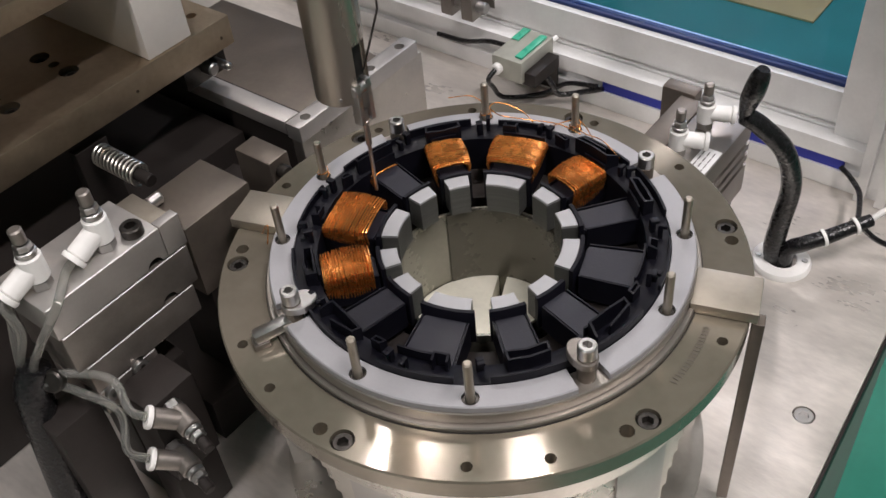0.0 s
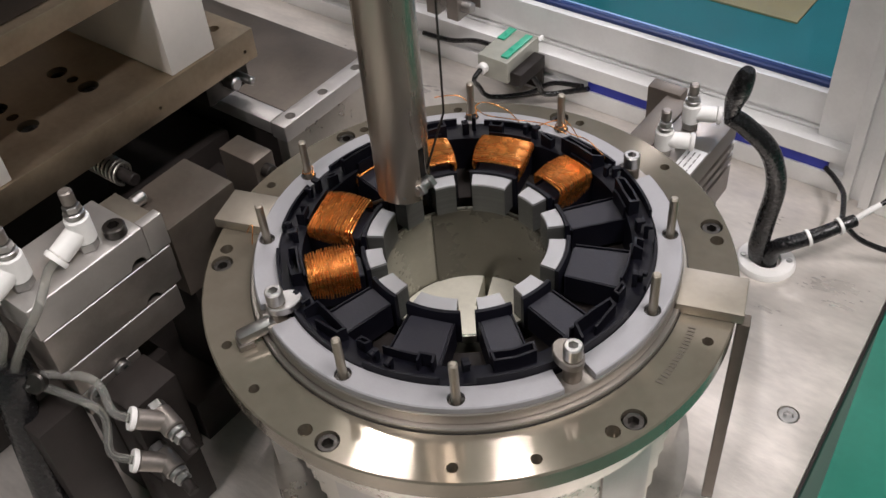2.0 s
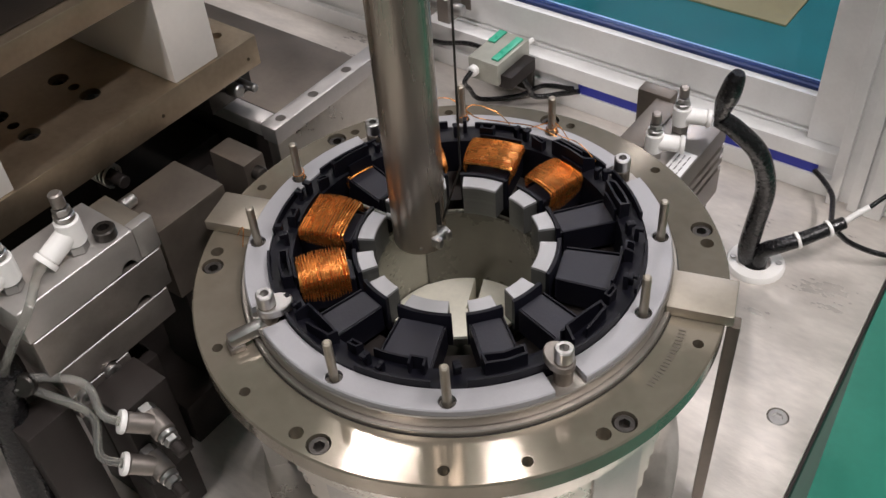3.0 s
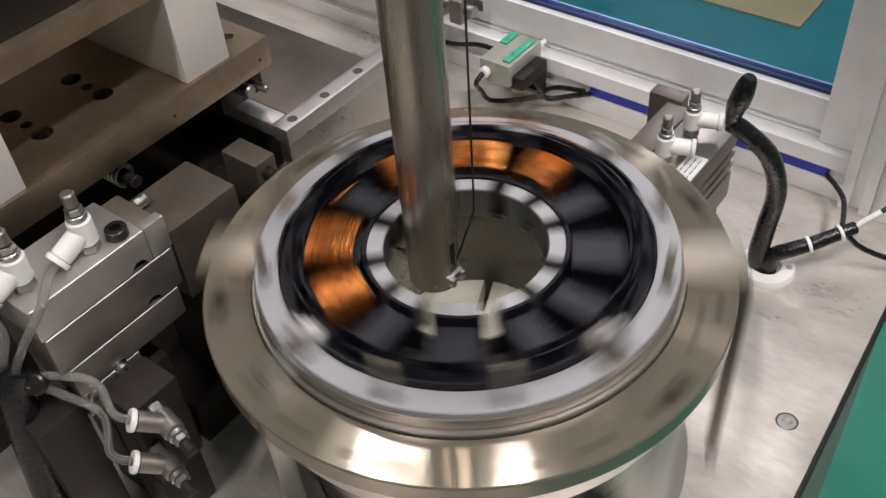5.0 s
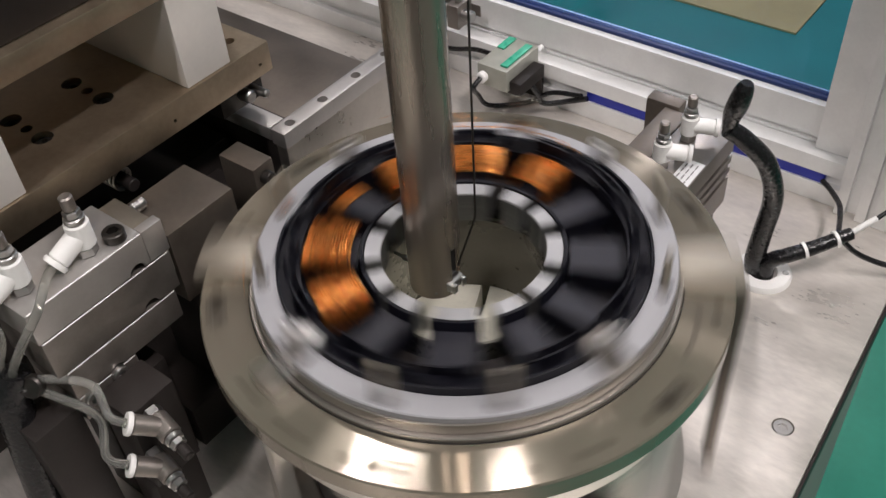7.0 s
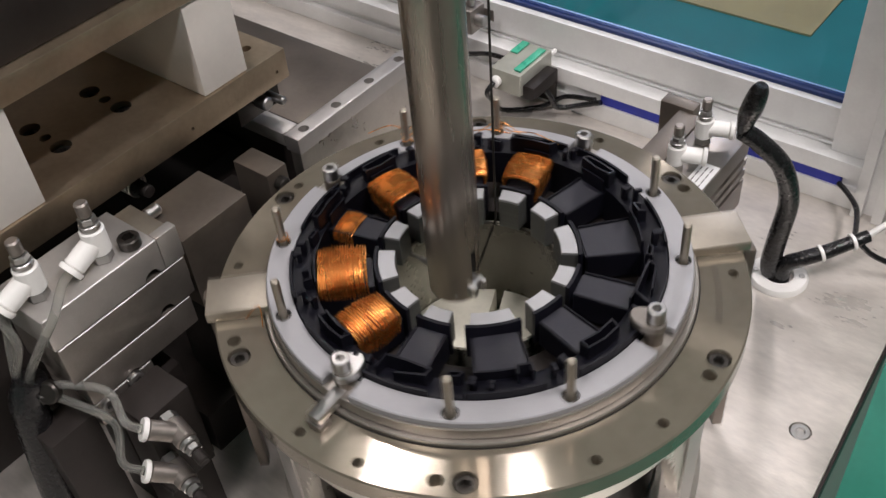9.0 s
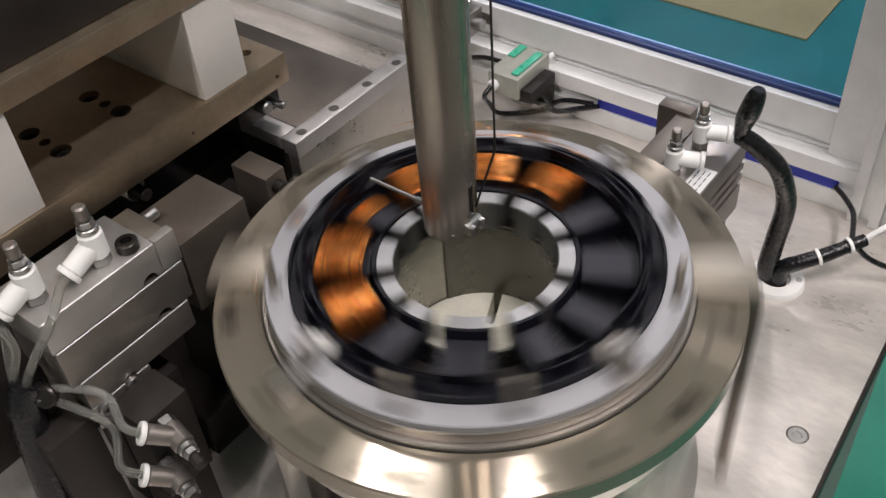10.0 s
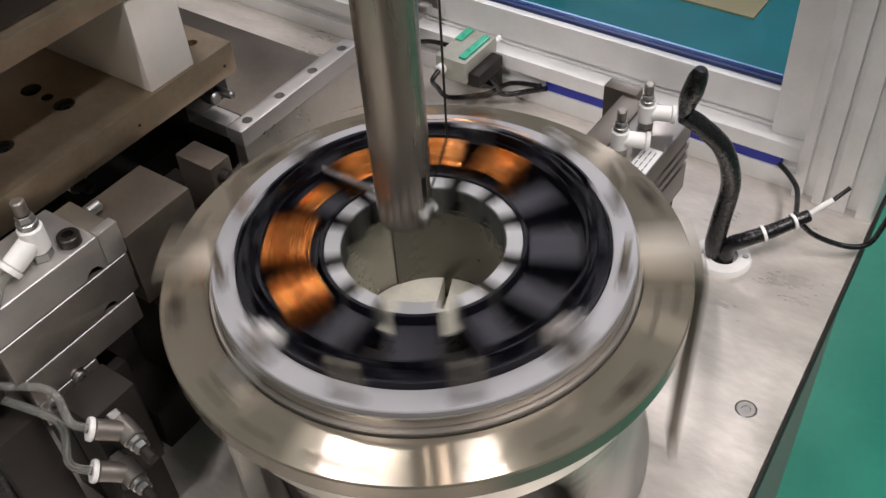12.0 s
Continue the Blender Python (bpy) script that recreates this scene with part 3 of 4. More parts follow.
for q in range(4):
    a = 90 * q + rng.uniform(-0.6, 0.6)
    k = rng.uniform(0.9, 1.12)
    bm = wall_strip(bmesh.new(), [(0.0895, 70.5 + a), (0.0828, 71.5 + a), (0.0826, 79 + a), (0.0838, 86.5 + a), (0.0872, 85.5 + a), (0.0885, 76 + a)],
                    0.0011, -0.0004, [0.0060 * k, 0.0088 * k, 0.0092 * k, 0.0082 * k, 0.0078 * k, 0.0060 * k])
    part("wire_pocket", bm, M_BLACK, stator, "open wedge-shaped black wire pocket")
    k = rng.uniform(0.9, 1.12)
    bm = wall_strip(bmesh.new(), [(0.0828, 43.5 + a), (0.0826, 50 + a), (0.0828, 56.5 + a), (0.0868, 56 + a), (0.0872, 50 + a), (0.0870, 44 + a), (0.0828, 43.5 + a)],
                    0.0011, -0.0004, [0.0085 * k, 0.0072 * k, 0.0085 * k, 0.0080, 0.0076, 0.0080, 0.0085 * k])
    part("wire_pocket", bm, M_BLACK, stator, "closed box-shaped black wire pocket")
    bm = wall_strip(bmesh.new(), [(0.0866, 21.8 + a), (0.0828, 22.0 + a), (0.0828, 26.4 + a), (0.0866, 26.2 + a)], 0.0011, -0.0004, [0.0068, 0.0078 * k, 0.0074, 0.0066])
    part("wire_clip", bm, M_BLACK, stator, "open black wire clip")
    bm = wall_strip(bmesh.new(), [(0.0822, 1.6 + a), (0.0832, 5.6 + a), (0.0852, 4.6 + a), (0.0846, 1.2 + a), (0.0822, 1.6 + a)], 0.0009, -0.0004, [0.0058, 0.0070, 0.0066, 0.0056, 0.0058])
    part("wire_clip", bm, M_BLACK, stator, "small looped black wire clip")
    for r, da, w, h in ((0.0868, 9.5, 0.0032, 0.0078), (0.0885, 13.2, 0.0024, 0.0060), (0.0846, 35.0, 0.0034, 0.0075), (0.0880, 32.0, 0.0022, 0.0082), (0.0882, 63.5, 0.0030, 0.0066), (0.0852, 66.0, 0.0022, 0.0056)):
        bm = bmesh.new()
        at = spot(r, da + a + rng.uniform(-0.8, 0.8)) @ pose(0, 0, 0, 0, 0, rng.uniform(-18, 18))
        h *= rng.uniform(0.9, 1.1)
        box(bm, -0.0012, 0.0012, -w / 2, w / 2, -0.0004, h, 0.0003, turn=at)
        box(bm, 0.0010, 0.0032, -w / 2, w / 2, h - 0.0020, h - 0.0002, 0.0003, turn=at)
        part("wire_hook", bm, M_BLACK, stator)
for c, half in TEETH:
    bm = bmesh.new()
    rim_h = rng.uniform(0.0030, 0.0052)
    revolve(bm, [(0.0918, -0.0001), (0.0931, -0.0001), (0.0931, rim_h), (0.0918, rim_h)], 12, c - rng.uniform(8, 12), c + rng.uniform(10, 13))
    part("rim_wall", bm, M_BLACK, stator)


def coil_mesh(half, r0, r1, pitch, layers, seed, wire=0.00058):
    """Turns of round wire about a tooth that points along x, and the core of turns beneath them."""
    rnd = random.Random(seed)
    bm = bmesh.new()
    n = int((r1 - r0) / pitch)
    line = []
    for k in range(n):
        r = r0 + pitch * (k + 0.5)
        swell = layers * (0.75 + 0.25 * math.sin(math.pi * (k + 0.5) / n)) + rnd.uniform(-0.00006, 0.00008)
        w = tooth_half(r, half) * 0.97 + 0.0004 + swell * 0.55
        zt, zb = -0.0016 + swell, SZ0 + 0.0030 - swell * 0.5
        lean = rnd.uniform(-0.00035, 0.00035)
        arch = 0.0006 + rnd.uniform(0, 0.00012)
        turn_pts = ((-w * 0.70, zb), (-w * 0.90, zt - 0.0075), (-w, zt - 0.0030), (-w + 0.0006, zt - 0.0006), (-w + 0.0022, zt), (-w * 0.4, zt + arch * 0.8), (0, zt + arch),
                    (w * 0.4, zt + arch * 0.8), (w - 0.0022, zt), (w - 0.0006, zt - 0.0006), (w, zt - 0.0030), (w * 0.90, zt - 0.0075), (w * 0.70, zb))
        for j, (y, z) in enumerate(turn_pts):
            line.append(Vector((r + lean * y / w + pitch * (j / 13 - 0.5) * 0.3 + rnd.uniform(-0.00006, 0.00006), y, z)))
    sweep(bm, line, wire, 6)
    return bm


COILS = {2: 0.0560, 3: 0.0560, 4: 0.0560, 6: 0.0548, 7: 0.0548}
for idx, r0 in COILS.items():
    c, half = TEETH[idx]
    bm = coil_mesh(half, r0, 0.0800, 0.00136, 0.0050, 11 + idx, 0.00044)
    bmesh.ops.transform(bm, matrix=pose(0, 0, 0, 0, 0, c), verts=bm.verts)
    coil = part("coil", bm, M_COPPER, stator, "orange enamelled copper coil wound on a tooth")
    bm = coil_mesh(half, r0 + 0.0006, 0.0800, 0.00136, 0.0036, 31 + idx, 0.00050)
    bmesh.ops.transform(bm, matrix=pose(0, 0, 0, 0, 0, c), verts=bm.verts)
    part("inner_layer", bm, M_COPPER, coil)
# the coil being wound: its turns slide out from under the yoke's rim as they are laid
c, half = TEETH[5]
bm = coil_mesh(half, 0.0640, 0.0768, 0.00134, 0.0022, 77, 0.00050)
bmesh.ops.transform(bm, matrix=pose(0, 0, -0.0040, 0, 0, c), verts=bm.verts)
new_coil = part("coil", bm, M_COPPER, stator, "copper coil being wound, turn by turn")

# loose copper ends
for pts in ([(0.094, 106, 0.001), (0.1005, 112, 0.005), (0.1045, 120, 0.007), (0.101, 124, 0.003)],
            [(0.094, 102, 0.001), (0.100, 94, 0.006), (0.0995, 90, 0.005), (0.094, 84, 0.002)],
            [(0.0905, 88, 0.0060), (0.0915, 97, 0.0072), (0.0908, 108, 0.0066), (0.0915, 118, 0.0074), (0.0990, 122, 0.0066)],
            [(0.0895, 70, 0.0052), (0.0925, 80, 0.0066), (0.0925, 88, 0.0060), (0.0990, 93.2, 0.0060)],
            [(0.0990, 123, 0.0090), (0.1030, 128, 0.0130), (0.1050, 135, 0.0120)],
            [(0.118, 205, -0.012), (0.113, 207, -0.003), (0.1095, 209, 0.001), (0.1105, 211, -0.008)]):
    bm = bmesh.new()
    sweep(bm, glide([polar(r, a, z) for r, a, z in pts]), 0.00028, 6)
    part("wire_end", bm, M_COPPER, stator, "loose copper wire end")
for a in (PH + 180, PH + 90, PH + 120):
    bm = bmesh.new()
    path = [polar(0.1, a, 0) + Vector((0.0031 * math.cos(t * 0.7), 0.0031 * math.sin(t * 0.7), 0.0008 + 0.00035 * t)) for t in range(14)]
    sweep(bm, path, 0.0003, 6)
    part("pin_wire", bm, M_COPPER, stator, "copper wire wrapped round a pin")

# ---------------------------------------------------------------- winding arm: tube, needle and wire
arm = thing("winding_arm", (0, 0, 0), "polished steel winding tube with a needle at its lower end", "winding arm")
bm = bmesh.new()
revolve(bm, [(0.0112, -0.0045), (0.0132, -0.0045), (0.0139, -0.0038), (0.0139, 0.30), (0.0112, 0.30)], 64)
cut = bmesh.new()
rod(cut, 0.0028, 0.008, 0.03, 20, at=pose(0, 0, 0.0115, 0, 0, 40.5 - 12) @ pose(0, 0, 0, 0, 90, 0))
rod(cut, 0.0010, 0.008, 0.03, 12, at=pose(0, 0, 0.034, 0, 0, 40.5 - 20) @ pose(0, 0, 0, 0, 90, 0))
box(cut, -0.02, 0.0, -0.0035, 0.0035, -0.01, 0.014)
box(cut, 0.0085, 0.02, -0.0062, 0.0100, -0.01, 0.0265, turn=pose(0, 0, 0, 0, 0, 14))
tube = part("tube", carve(bm, cut), M_TUBE, arm)
bm = bmesh.new()
rod(bm, 0.0009, 0.0132, 0.0142, 12, 0.0002, at=pose(0, 0, 0, 0, 0, -51.7) @ pose(0, 0, 0, 0, 90, 0))
part("pin_end", bm, M_BRIGHT, tube)
# black plate behind the opening, painting the dark inside of the slot
bm = bmesh.new()
box(bm, 0.0066, 0.0082, -0.0070, 0.0078, 0.0000, 0.0270, 0.0003, turn=pose(0, 0, 0, 0, 0, 14))
part("slot_shade", bm, M_HOLE, tube, "black plate standing in for the shade inside the tube's slot")
bm = bmesh.new()
revolve(bm, [(0.0, 0.0005), (0.0110, 0.0005), (0.0110, 0.0012), (0.0, 0.0012)], 16, 80, 300)
part("end_plate", bm, M_DARKSTEEL, tube)
bm = bmesh.new()
path = [Vector((0.0192, 0.0150, 0.30)), Vector((0.0180, 0.0130, 0.04)), Vector((0.0120, 0.0040, 0.010))]
sweep(bm, path, 0.00055, 6)
part("feed_wire", bm, M_SCREW, arm, "thin dark feed wire beside the tube")

# swivelling needle holder: modelled pointing down, in its own space at the pivot
holder = new("needle_holder")
holder.parent = arm
holder.location = (0.0128, -0.001, 0.003)
bm = bmesh.new()
box(bm, -0.0022, 0.0030, -0.0052, -0.0022, -0.019, 0.0045, 0.0006)
box(bm, -0.0022, 0.0030, 0.0020, 0.0050, -0.019, 0.0045, 0.0006)
box(bm, -0.0016, 0.0010, -0.0030, 0.0028, -0.019, -0.0130, 0.0004)
rod(bm, 0.0031, -0.0056, 0.0056, 20, 0.0005, at=pose(0, 0, 0, 90, 0, 0))
me = finish(bm, "holder_block", M_BRIGHT)
ob = new("holder_block", me)
ob.parent = holder
bm = bmesh.new()
rod(bm, 0.0016, -0.034, -0.0192, 12, 0.0003)
rod(bm, 0.0010, -0.064, -0.0338, 12, 0.0003)
ob = new("needle", finish(bm, "needle", M_BRIGHT))
ob.parent = holder

# ---------------------------------------------------------------- carriage that carries the arm
carr = thing("carriage", (0, 0, 0), "steel carriage frame of two plates and upright webs", "carriage")
CX = -0.2045
bm = bmesh.new()
box(bm, CX - 0.15, CX, -0.30, 0.0676, -0.0015, 0.0190, 0.0010)
cut = bmesh.new()
for x, y, r in ((-0.225, 0.054, 0.0036), (-0.272, -0.0305, 0.0062), (-0.257, -0.0305, 0.0035), (-0.2425, -0.0302, 0.0062), (-0.2705, -0.074, 0.0062), (-0.2555, -0.074, 0.0035), (-0.2405, -0.074, 0.0062)):
    rod(cut, r, 0.010, 0.03, 20, at=Matrix.Translation((x, y, 0)))
rod(cut, 0.0012, -0.01, 0.01, 10, at=Matrix.Translation((CX, -0.012, 0.0065)) @ pose(0, 0, 0, 0, 90, 0))
rod(cut, 0.0012, -0.01, 0.01, 10, at=Matrix.Translation((CX, 0.058, 0.0065)) @ pose(0, 0, 0, 0, 90, 0))
part("base_plate", carve(bm, cut), M_GOLD, carr)
for x, y in ((-0.272, -0.0305), (-0.2425, -0.0302), (-0.2705, -0.074), (-0.2405, -0.074)):
    socket_screw("plate_screw", carr, Matrix.Translation((x, y, 0.0101)), 0.0056, 0.0058, M_SCREW)
for y0, y1 in ((0.0035, 0.0375), (-0.150, -0.1085)):
    bm = bmesh.new()
    box(bm, CX - 0.140, CX - 0.0015, y0, y1, 0.0192, 0.0785, 0.0008)
    part("upright_web", bm, M_WHITEPAINT, carr, "pale painted upright web")
bm = bmesh.new()
box(bm, CX - 0.15, CX + 0.0005, -0.30, 0.075, 0.0787, 0.0930, 0.0010)
part("top_plate", bm, M_GOLD, carr)
bm = bmesh.new()
box(bm, CX - 0.15, CX - 0.007, -0.30, 0.062, 0.0932, 0.19, 0.002)
part("head_block", bm, M_DARKSTEEL, carr, "dark steel head block")
bm = bmesh.new()
box(bm, CX - 0.14, CX - 0.012, 0.030, 0.066, -0.0235, -0.0018, 0.001)
part("rail_block", bm, M_SCREW, carr, "black linear rail carriage block")
bm = bmesh.new()
rod(bm, 0.0045, 0, 0.010, 14, 0.001, at=Matrix.Translation((CX - 0.0125, 0.048, -0.013)) @ pose(0, 0, 0, 0, 90, 0))
rod(bm, 0.0028, 0, 0.016, 14, 0.001, at=Matrix.Translation((CX - 0.0125, 0.056, -0.013)) @ pose(0, 0, 0, 0, 90, 0))
part("grease_nipple", bm, M_BRIGHT, carr)

# ---------------------------------------------------------------- slide base under the carriage
base = thing("slide_base", (-0.3, 0.1, TZ), "machined steel slide base with bolted top strips", "slide base")
BZ = -0.036
bm = bmesh.new()
box(bm, -0.194, -0.181, 0.0505, 0.172, BZ - 0.012, BZ, 0.0008)
cut = bmesh.new()
for y in (0.0625, 0.094, 0.128, 0.160):
    rod(cut, 0.0036, BZ - 0.008, BZ + 0.01, 16, at=Matrix.Translation((-0.1872, y, 0)))
part("side_strip", carve(bm, cut), M_BLOCK, base)
bm = bmesh.new()
box(bm, -0.30, -0.1945, 0.0505, 0.0640, BZ - 0.010, BZ, 0.0008)
part("cross_strip", bm, M_BLOCK, base)
bm = bmesh.new()
box(bm, -0.1925, -0.183, 0.052, 0.178, TZ + 0.0005, BZ - 0.0122, 0.0008)
part("side_wall", bm, M_STEEL, base)
bm = bmesh.new()
box(bm, -0.40, -0.1930, 0.075, 0.178, TZ + 0.0005, BZ - 0.03, 0.001)
part("bed", bm, M_DULL, base)
bm = bmesh.new()
box(bm, -0.40, -0.1935, 0.0560, 0.0745, TZ + 0.0005, BZ - 0.0105)
part("cross_wall", bm, M_DARKSTEEL, base)
bm = bmesh.new()
box(bm, -0.40, -0.24, -0.30, 0.0500, TZ + 0.0005, -0.06, 0.001)
part("lower_bed", bm, M_DARKSTEEL, base)

# end stop blocks beside the fixture
stop = thing("stop_block", (-0.16, 0.01, -0.06), "small steel stop block with a dark socket", "stop block")
bm = bmesh.new()
box(bm, -0.184, -0.1545, 0.0003, 0.0165, -0.060, -0.020, 0.0012)
part("block", bm, M_DULL, stop)
bm = bmesh.new()
rod(bm, 0.0045, 0, 0.006, 16, 0.0006, at=Matrix.Translation((-0.1545, 0.008, -0.029)) @ pose(0, 0, 0, 0, 90, 0))
part("screw", bm, M_SCREW, stop)
bm = bmesh.new()
box(bm, -0.22, -0.150, -0.02, 0.022, TZ + 0.0005, -0.0602, 0.001)
part("stand", bm, M_DARKSTEEL, stop)

ram = thing("ram_block", (-0.155, -0.05, -0.06), "dark steel ram block with a tan top face", "ram block")
bm = bmesh.new()
box(bm, -0.1770, -0.1375, -0.0755, -0.0285, -0.055, -0.005, 0.0008)
part("block", bm, M_DULL, ram)
bm = bmesh.new()
box(bm, -0.176, -0.1385, -0.0720, -0.0300, -0.130, -0.0552, 0.0008)
part("lower_block", bm, M_DARKSTEEL, ram)
# oversized dark foot, added to stand in for the table's shadow here
bm = bmesh.new()
box(bm, -0.236, -0.136, -0.098, -0.025, TZ + 0.0005, -0.1302, 0.0008)
part("foot", bm, M_DARKSTEEL, ram)
bm = bmesh.new()
rod(bm, 0.0037, 0, 0.009, 20, 0.0010, at=Matrix.Translation((-0.1660, -0.0660, -0.0008)) @ pose(0, 0, 0, 90, 0, 0))
part("piston_rod", bm, M_BRIGHT, ram)
spring = thing("return_spring", (-0.215, -0.051, -0.03), "coiled steel return spring on a rod", "spring")
bm = bmesh.new()
path = [Vector((-0.25 + 0.038 * t / 160, -0.0485 + 0.0066 * math.cos(t * 0.42), -0.0185 + 0.0066 * math.sin(t * 0.42))) for t in range(161)]
sweep(bm, path, 0.0009, 6)
part("coil_spring", bm, M_STEEL, spring)
bm = bmesh.new()
rod(bm, 0.0040, 0, 0.052, 16, 0.0005, at=Matrix.Translation((-0.254, -0.0485, -0.0185)) @ pose(0, 0, 0, 0, 90, 0))
part("guide_rod", bm, M_DARKSTEEL, spring)
bm = bmesh.new()
box(bm, -0.262, -0.2535, -0.062, -0.039, TZ + 0.0005, -0.012, 0.001)
part("bracket", bm, M_DARKSTEEL, spring)

# ---------------------------------------------------------------- layered cylinder unit with its fittings
unit = thing("cylinder_unit", (-0.15, -0.12, TZ), "stack of machined aluminium cylinder blocks beside the fixture", "cylinder")
XS = -0.1325
layers = [(-0.0085, 0.0120, -0.0915, -0.1610), (-0.0345, -0.0090, -0.0800, -0.1600), (-0.0545, -0.0350, -0.0840, -0.1560), (-0.0720, -0.0550, -0.1180, -0.1560)]
for i, (z0, z1, y1, y0) in enumerate(layers):
    bm = bmesh.new()
    box(bm, -0.1725, XS, y0, y1, z0, z1, 0.0011)
    if i < 3:
        cut = bmesh.new()
        hy, hz_ = ((-0.1, -0.0083), (-0.0994, -0.0345), (-0.13, -0.0568))[i]
        rod(cut, 0.0050, -0.012, 0.01, 20, at=Matrix.Translation((XS, hy, hz_)) @ pose(0, 0, 0, 0, 90, 0))
        bm = carve(bm, cut)
    block = part("block", bm, M_BLOCK if i == 0 else M_ALUSIDE, unit)
    bm = bmesh.new()
    box(bm, -0.0003, 0.0003, y0 + 0.001, y1 - 0.001, -0.0003, 0.0003, 0.0, turn=pose(XS - 0.0003, 0, z1 - 0.0003, 0, 45, 0))
    part("chamfer", bm, M_BRIGHT, block, "bright polished chamfer")
bm = bmesh.new()
box(bm, -0.1390, XS - 0.0002, -0.0914, -0.0785, -0.0085, 0.0118, 0.0008)
part("nose", bm, M_BLOCK, unit)
bm = bmesh.new()
box(bm, -0.1760, -0.1392, -0.0913, -0.0760, -0.030, 0.0040, 0.0008)
part("end_cover", bm, M_TAN, unit)
bm = bmesh.new()
box(bm, -0.165, -0.140, -0.145, -0.10, TZ + 0.0005, -0.0802, 0.001)
part("stand", bm, M_DARKSTEEL, unit)
socket_screw("cap_screw", unit, Matrix.Translation((-0.1400, -0.1015, 0.0118)), 0.0058, 0.0058, M_SCREW)
for y, z in ((-0.1307, -0.0572), (-0.1490, -0.0588)):
    socket_screw("socket_screw", unit, Matrix.Translation((XS - 0.001, y, z)) @ pose(0, 0, 0, 0, 90, 0), 0.0046, 0.004, M_BRIGHT)


def elbow_fitting(loc, out_dir, label, scale=1.0, up=(0, 0, 1), body_material=None, knob_material=None):
    """A push-in flow control elbow: nut, white body, knob, outlet with release ring."""
    s = scale
    t = thing("air_fitting", loc, label, "air fitting", "push-in air fittings")
    base_m = Matrix.Translation(loc) @ Vector(up).to_track_quat("Z", "Y").to_matrix().to_4x4()
    bm = bmesh.new()
    rod(bm, 0.0058 * s, 0.0, 0.005 * s, 6, 0.0004, at=base_m)
    part("hex_nut", bm, M_BRIGHT, t)
    bm = bmesh.new()
    rod(bm, 0.0062 * s, 0.0052 * s, 0.020 * s, 20, 0.0008, at=base_m)
    d = Vector(out_dir).normalized()
    o = base_m @ Vector((0, 0, 0.0125 * s))
    om = Matrix.Translation(o) @ d.to_track_quat("Z", "Y").to_matrix().to_4x4()
    body = part("body", bm, body_material or M_WHITE, t)
    bm = bmesh.new()
    rod(bm, 0.0056 * s, 0.002 * s, 0.0170 * s, 20, 0.0008, at=om)
    part("outlet", bm, body_material or M_WHITE, body)
    bm = bmesh.new()
    revolve(bm, [(0.0031 * s, 0.0172 * s), (0.0062 * s, 0.0172 * s), (0.0066 * s, 0.0182 * s), (0.0062 * s, 0.0200 * s), (0.0031 * s, 0.0200 * s)], 20, at=om)
    part("release_ring", bm, M_WHITE, body)
    bm = bmesh.new()
    rod(bm, 0.0052 * s, 0.0202 * s, 0.0235 * s, 20, 0.0005, at=base_m)
    rod(bm, 0.0044 * s, 0.0237 * s, 0.0275 * s, 6, 0.0004, at=base_m)
    part("lock_nut", bm, M_BRIGHT, t)
    bm = bmesh.new()
    rod(bm, 0.0034 * s, 0.0277 * s, 0.0360 * s, 16, 0.0008, at=base_m)
    part("knob", bm, knob_material or M_ALUSIDE, t)
    return om @ Vector((0, 0, 0.0195 * s))


def hose(points, label, r=0.0023, material=None, name="air_hose", category="hose", group=""):
    bm = bmesh.new()
    sweep(bm, glide(points), r, 12)
    return tagged(solid(name, bm, material or M_HOSE, label, category), "", "", group)


o1 = elbow_fitting((-0.1440, -0.1155, 0.0122), (-0.02, -0.62, -0.28), "white push-in air elbow with a metal knob on the cylinder")
o2 = elbow_fitting((-0.1490, -0.1500, 0.0122), (-0.08, -0.62, -0.30), "white push-in air elbow with a metal knob on the cylinder")
hub = Vector((-0.1500, -0.1735, -0.029))
hose([o1, o1 + Vector((0.002, -0.007, -0.002)), (-0.1275, -0.1560, 0.0150), (-0.1370, -0.1682, -0.007), hub + Vector((0.002, 0.0, 0.001)), hub + Vector((0.0, -0.004, -0.02))], "clear plastic air hose running down from an elbow", group="air hoses")
hose([o2, o2 + Vector((0.001, -0.003, -0.004)), (-0.1480, -0.1700, -0.004), hub + Vector((-0.005, -0.002, 0.002)), hub + Vector((-0.004, -0.006, -0.02))], "clear plastic air hose running down from an elbow", group="air hoses")
hose([(-0.1640, -0.160, 0.010), (-0.1590, -0.168, -0.004), hub + Vector((-0.008, -0.001, 0.002)), hub + Vector((-0.006, -0.006, -0.02))], "pale green plastic air hose", group="air hoses")
o3 = elbow_fitting((-0.1038, -0.1360, -0.0640), (-0.45, -0.60, 0.45), "grey push-in air fitting with a dark knurled knob", 0.96, (1, -0.15, -0.2), M_ALUSIDE, M_DARKSTEEL)
o4 = elbow_fitting((-0.1040, -0.1440, -0.0910), (-0.45, -0.60, 0.45), "grey push-in air fitting with a dark knurled knob", 0.96, (1, -0.15, -0.2), M_ALUSIDE, M_DARKSTEEL)
hose([o3, o3 + Vector((-0.006, -0.004, 0.006)), (-0.1210, -0.1500, -0.0430), (-0.1310, -0.1560, -0.0370), hub + Vector((0.006, 0.003, -0.004)), hub + Vector((0.001, -0.002, -0.022))], "clear plastic air hose bending over to a lower fitting", group="air hoses")
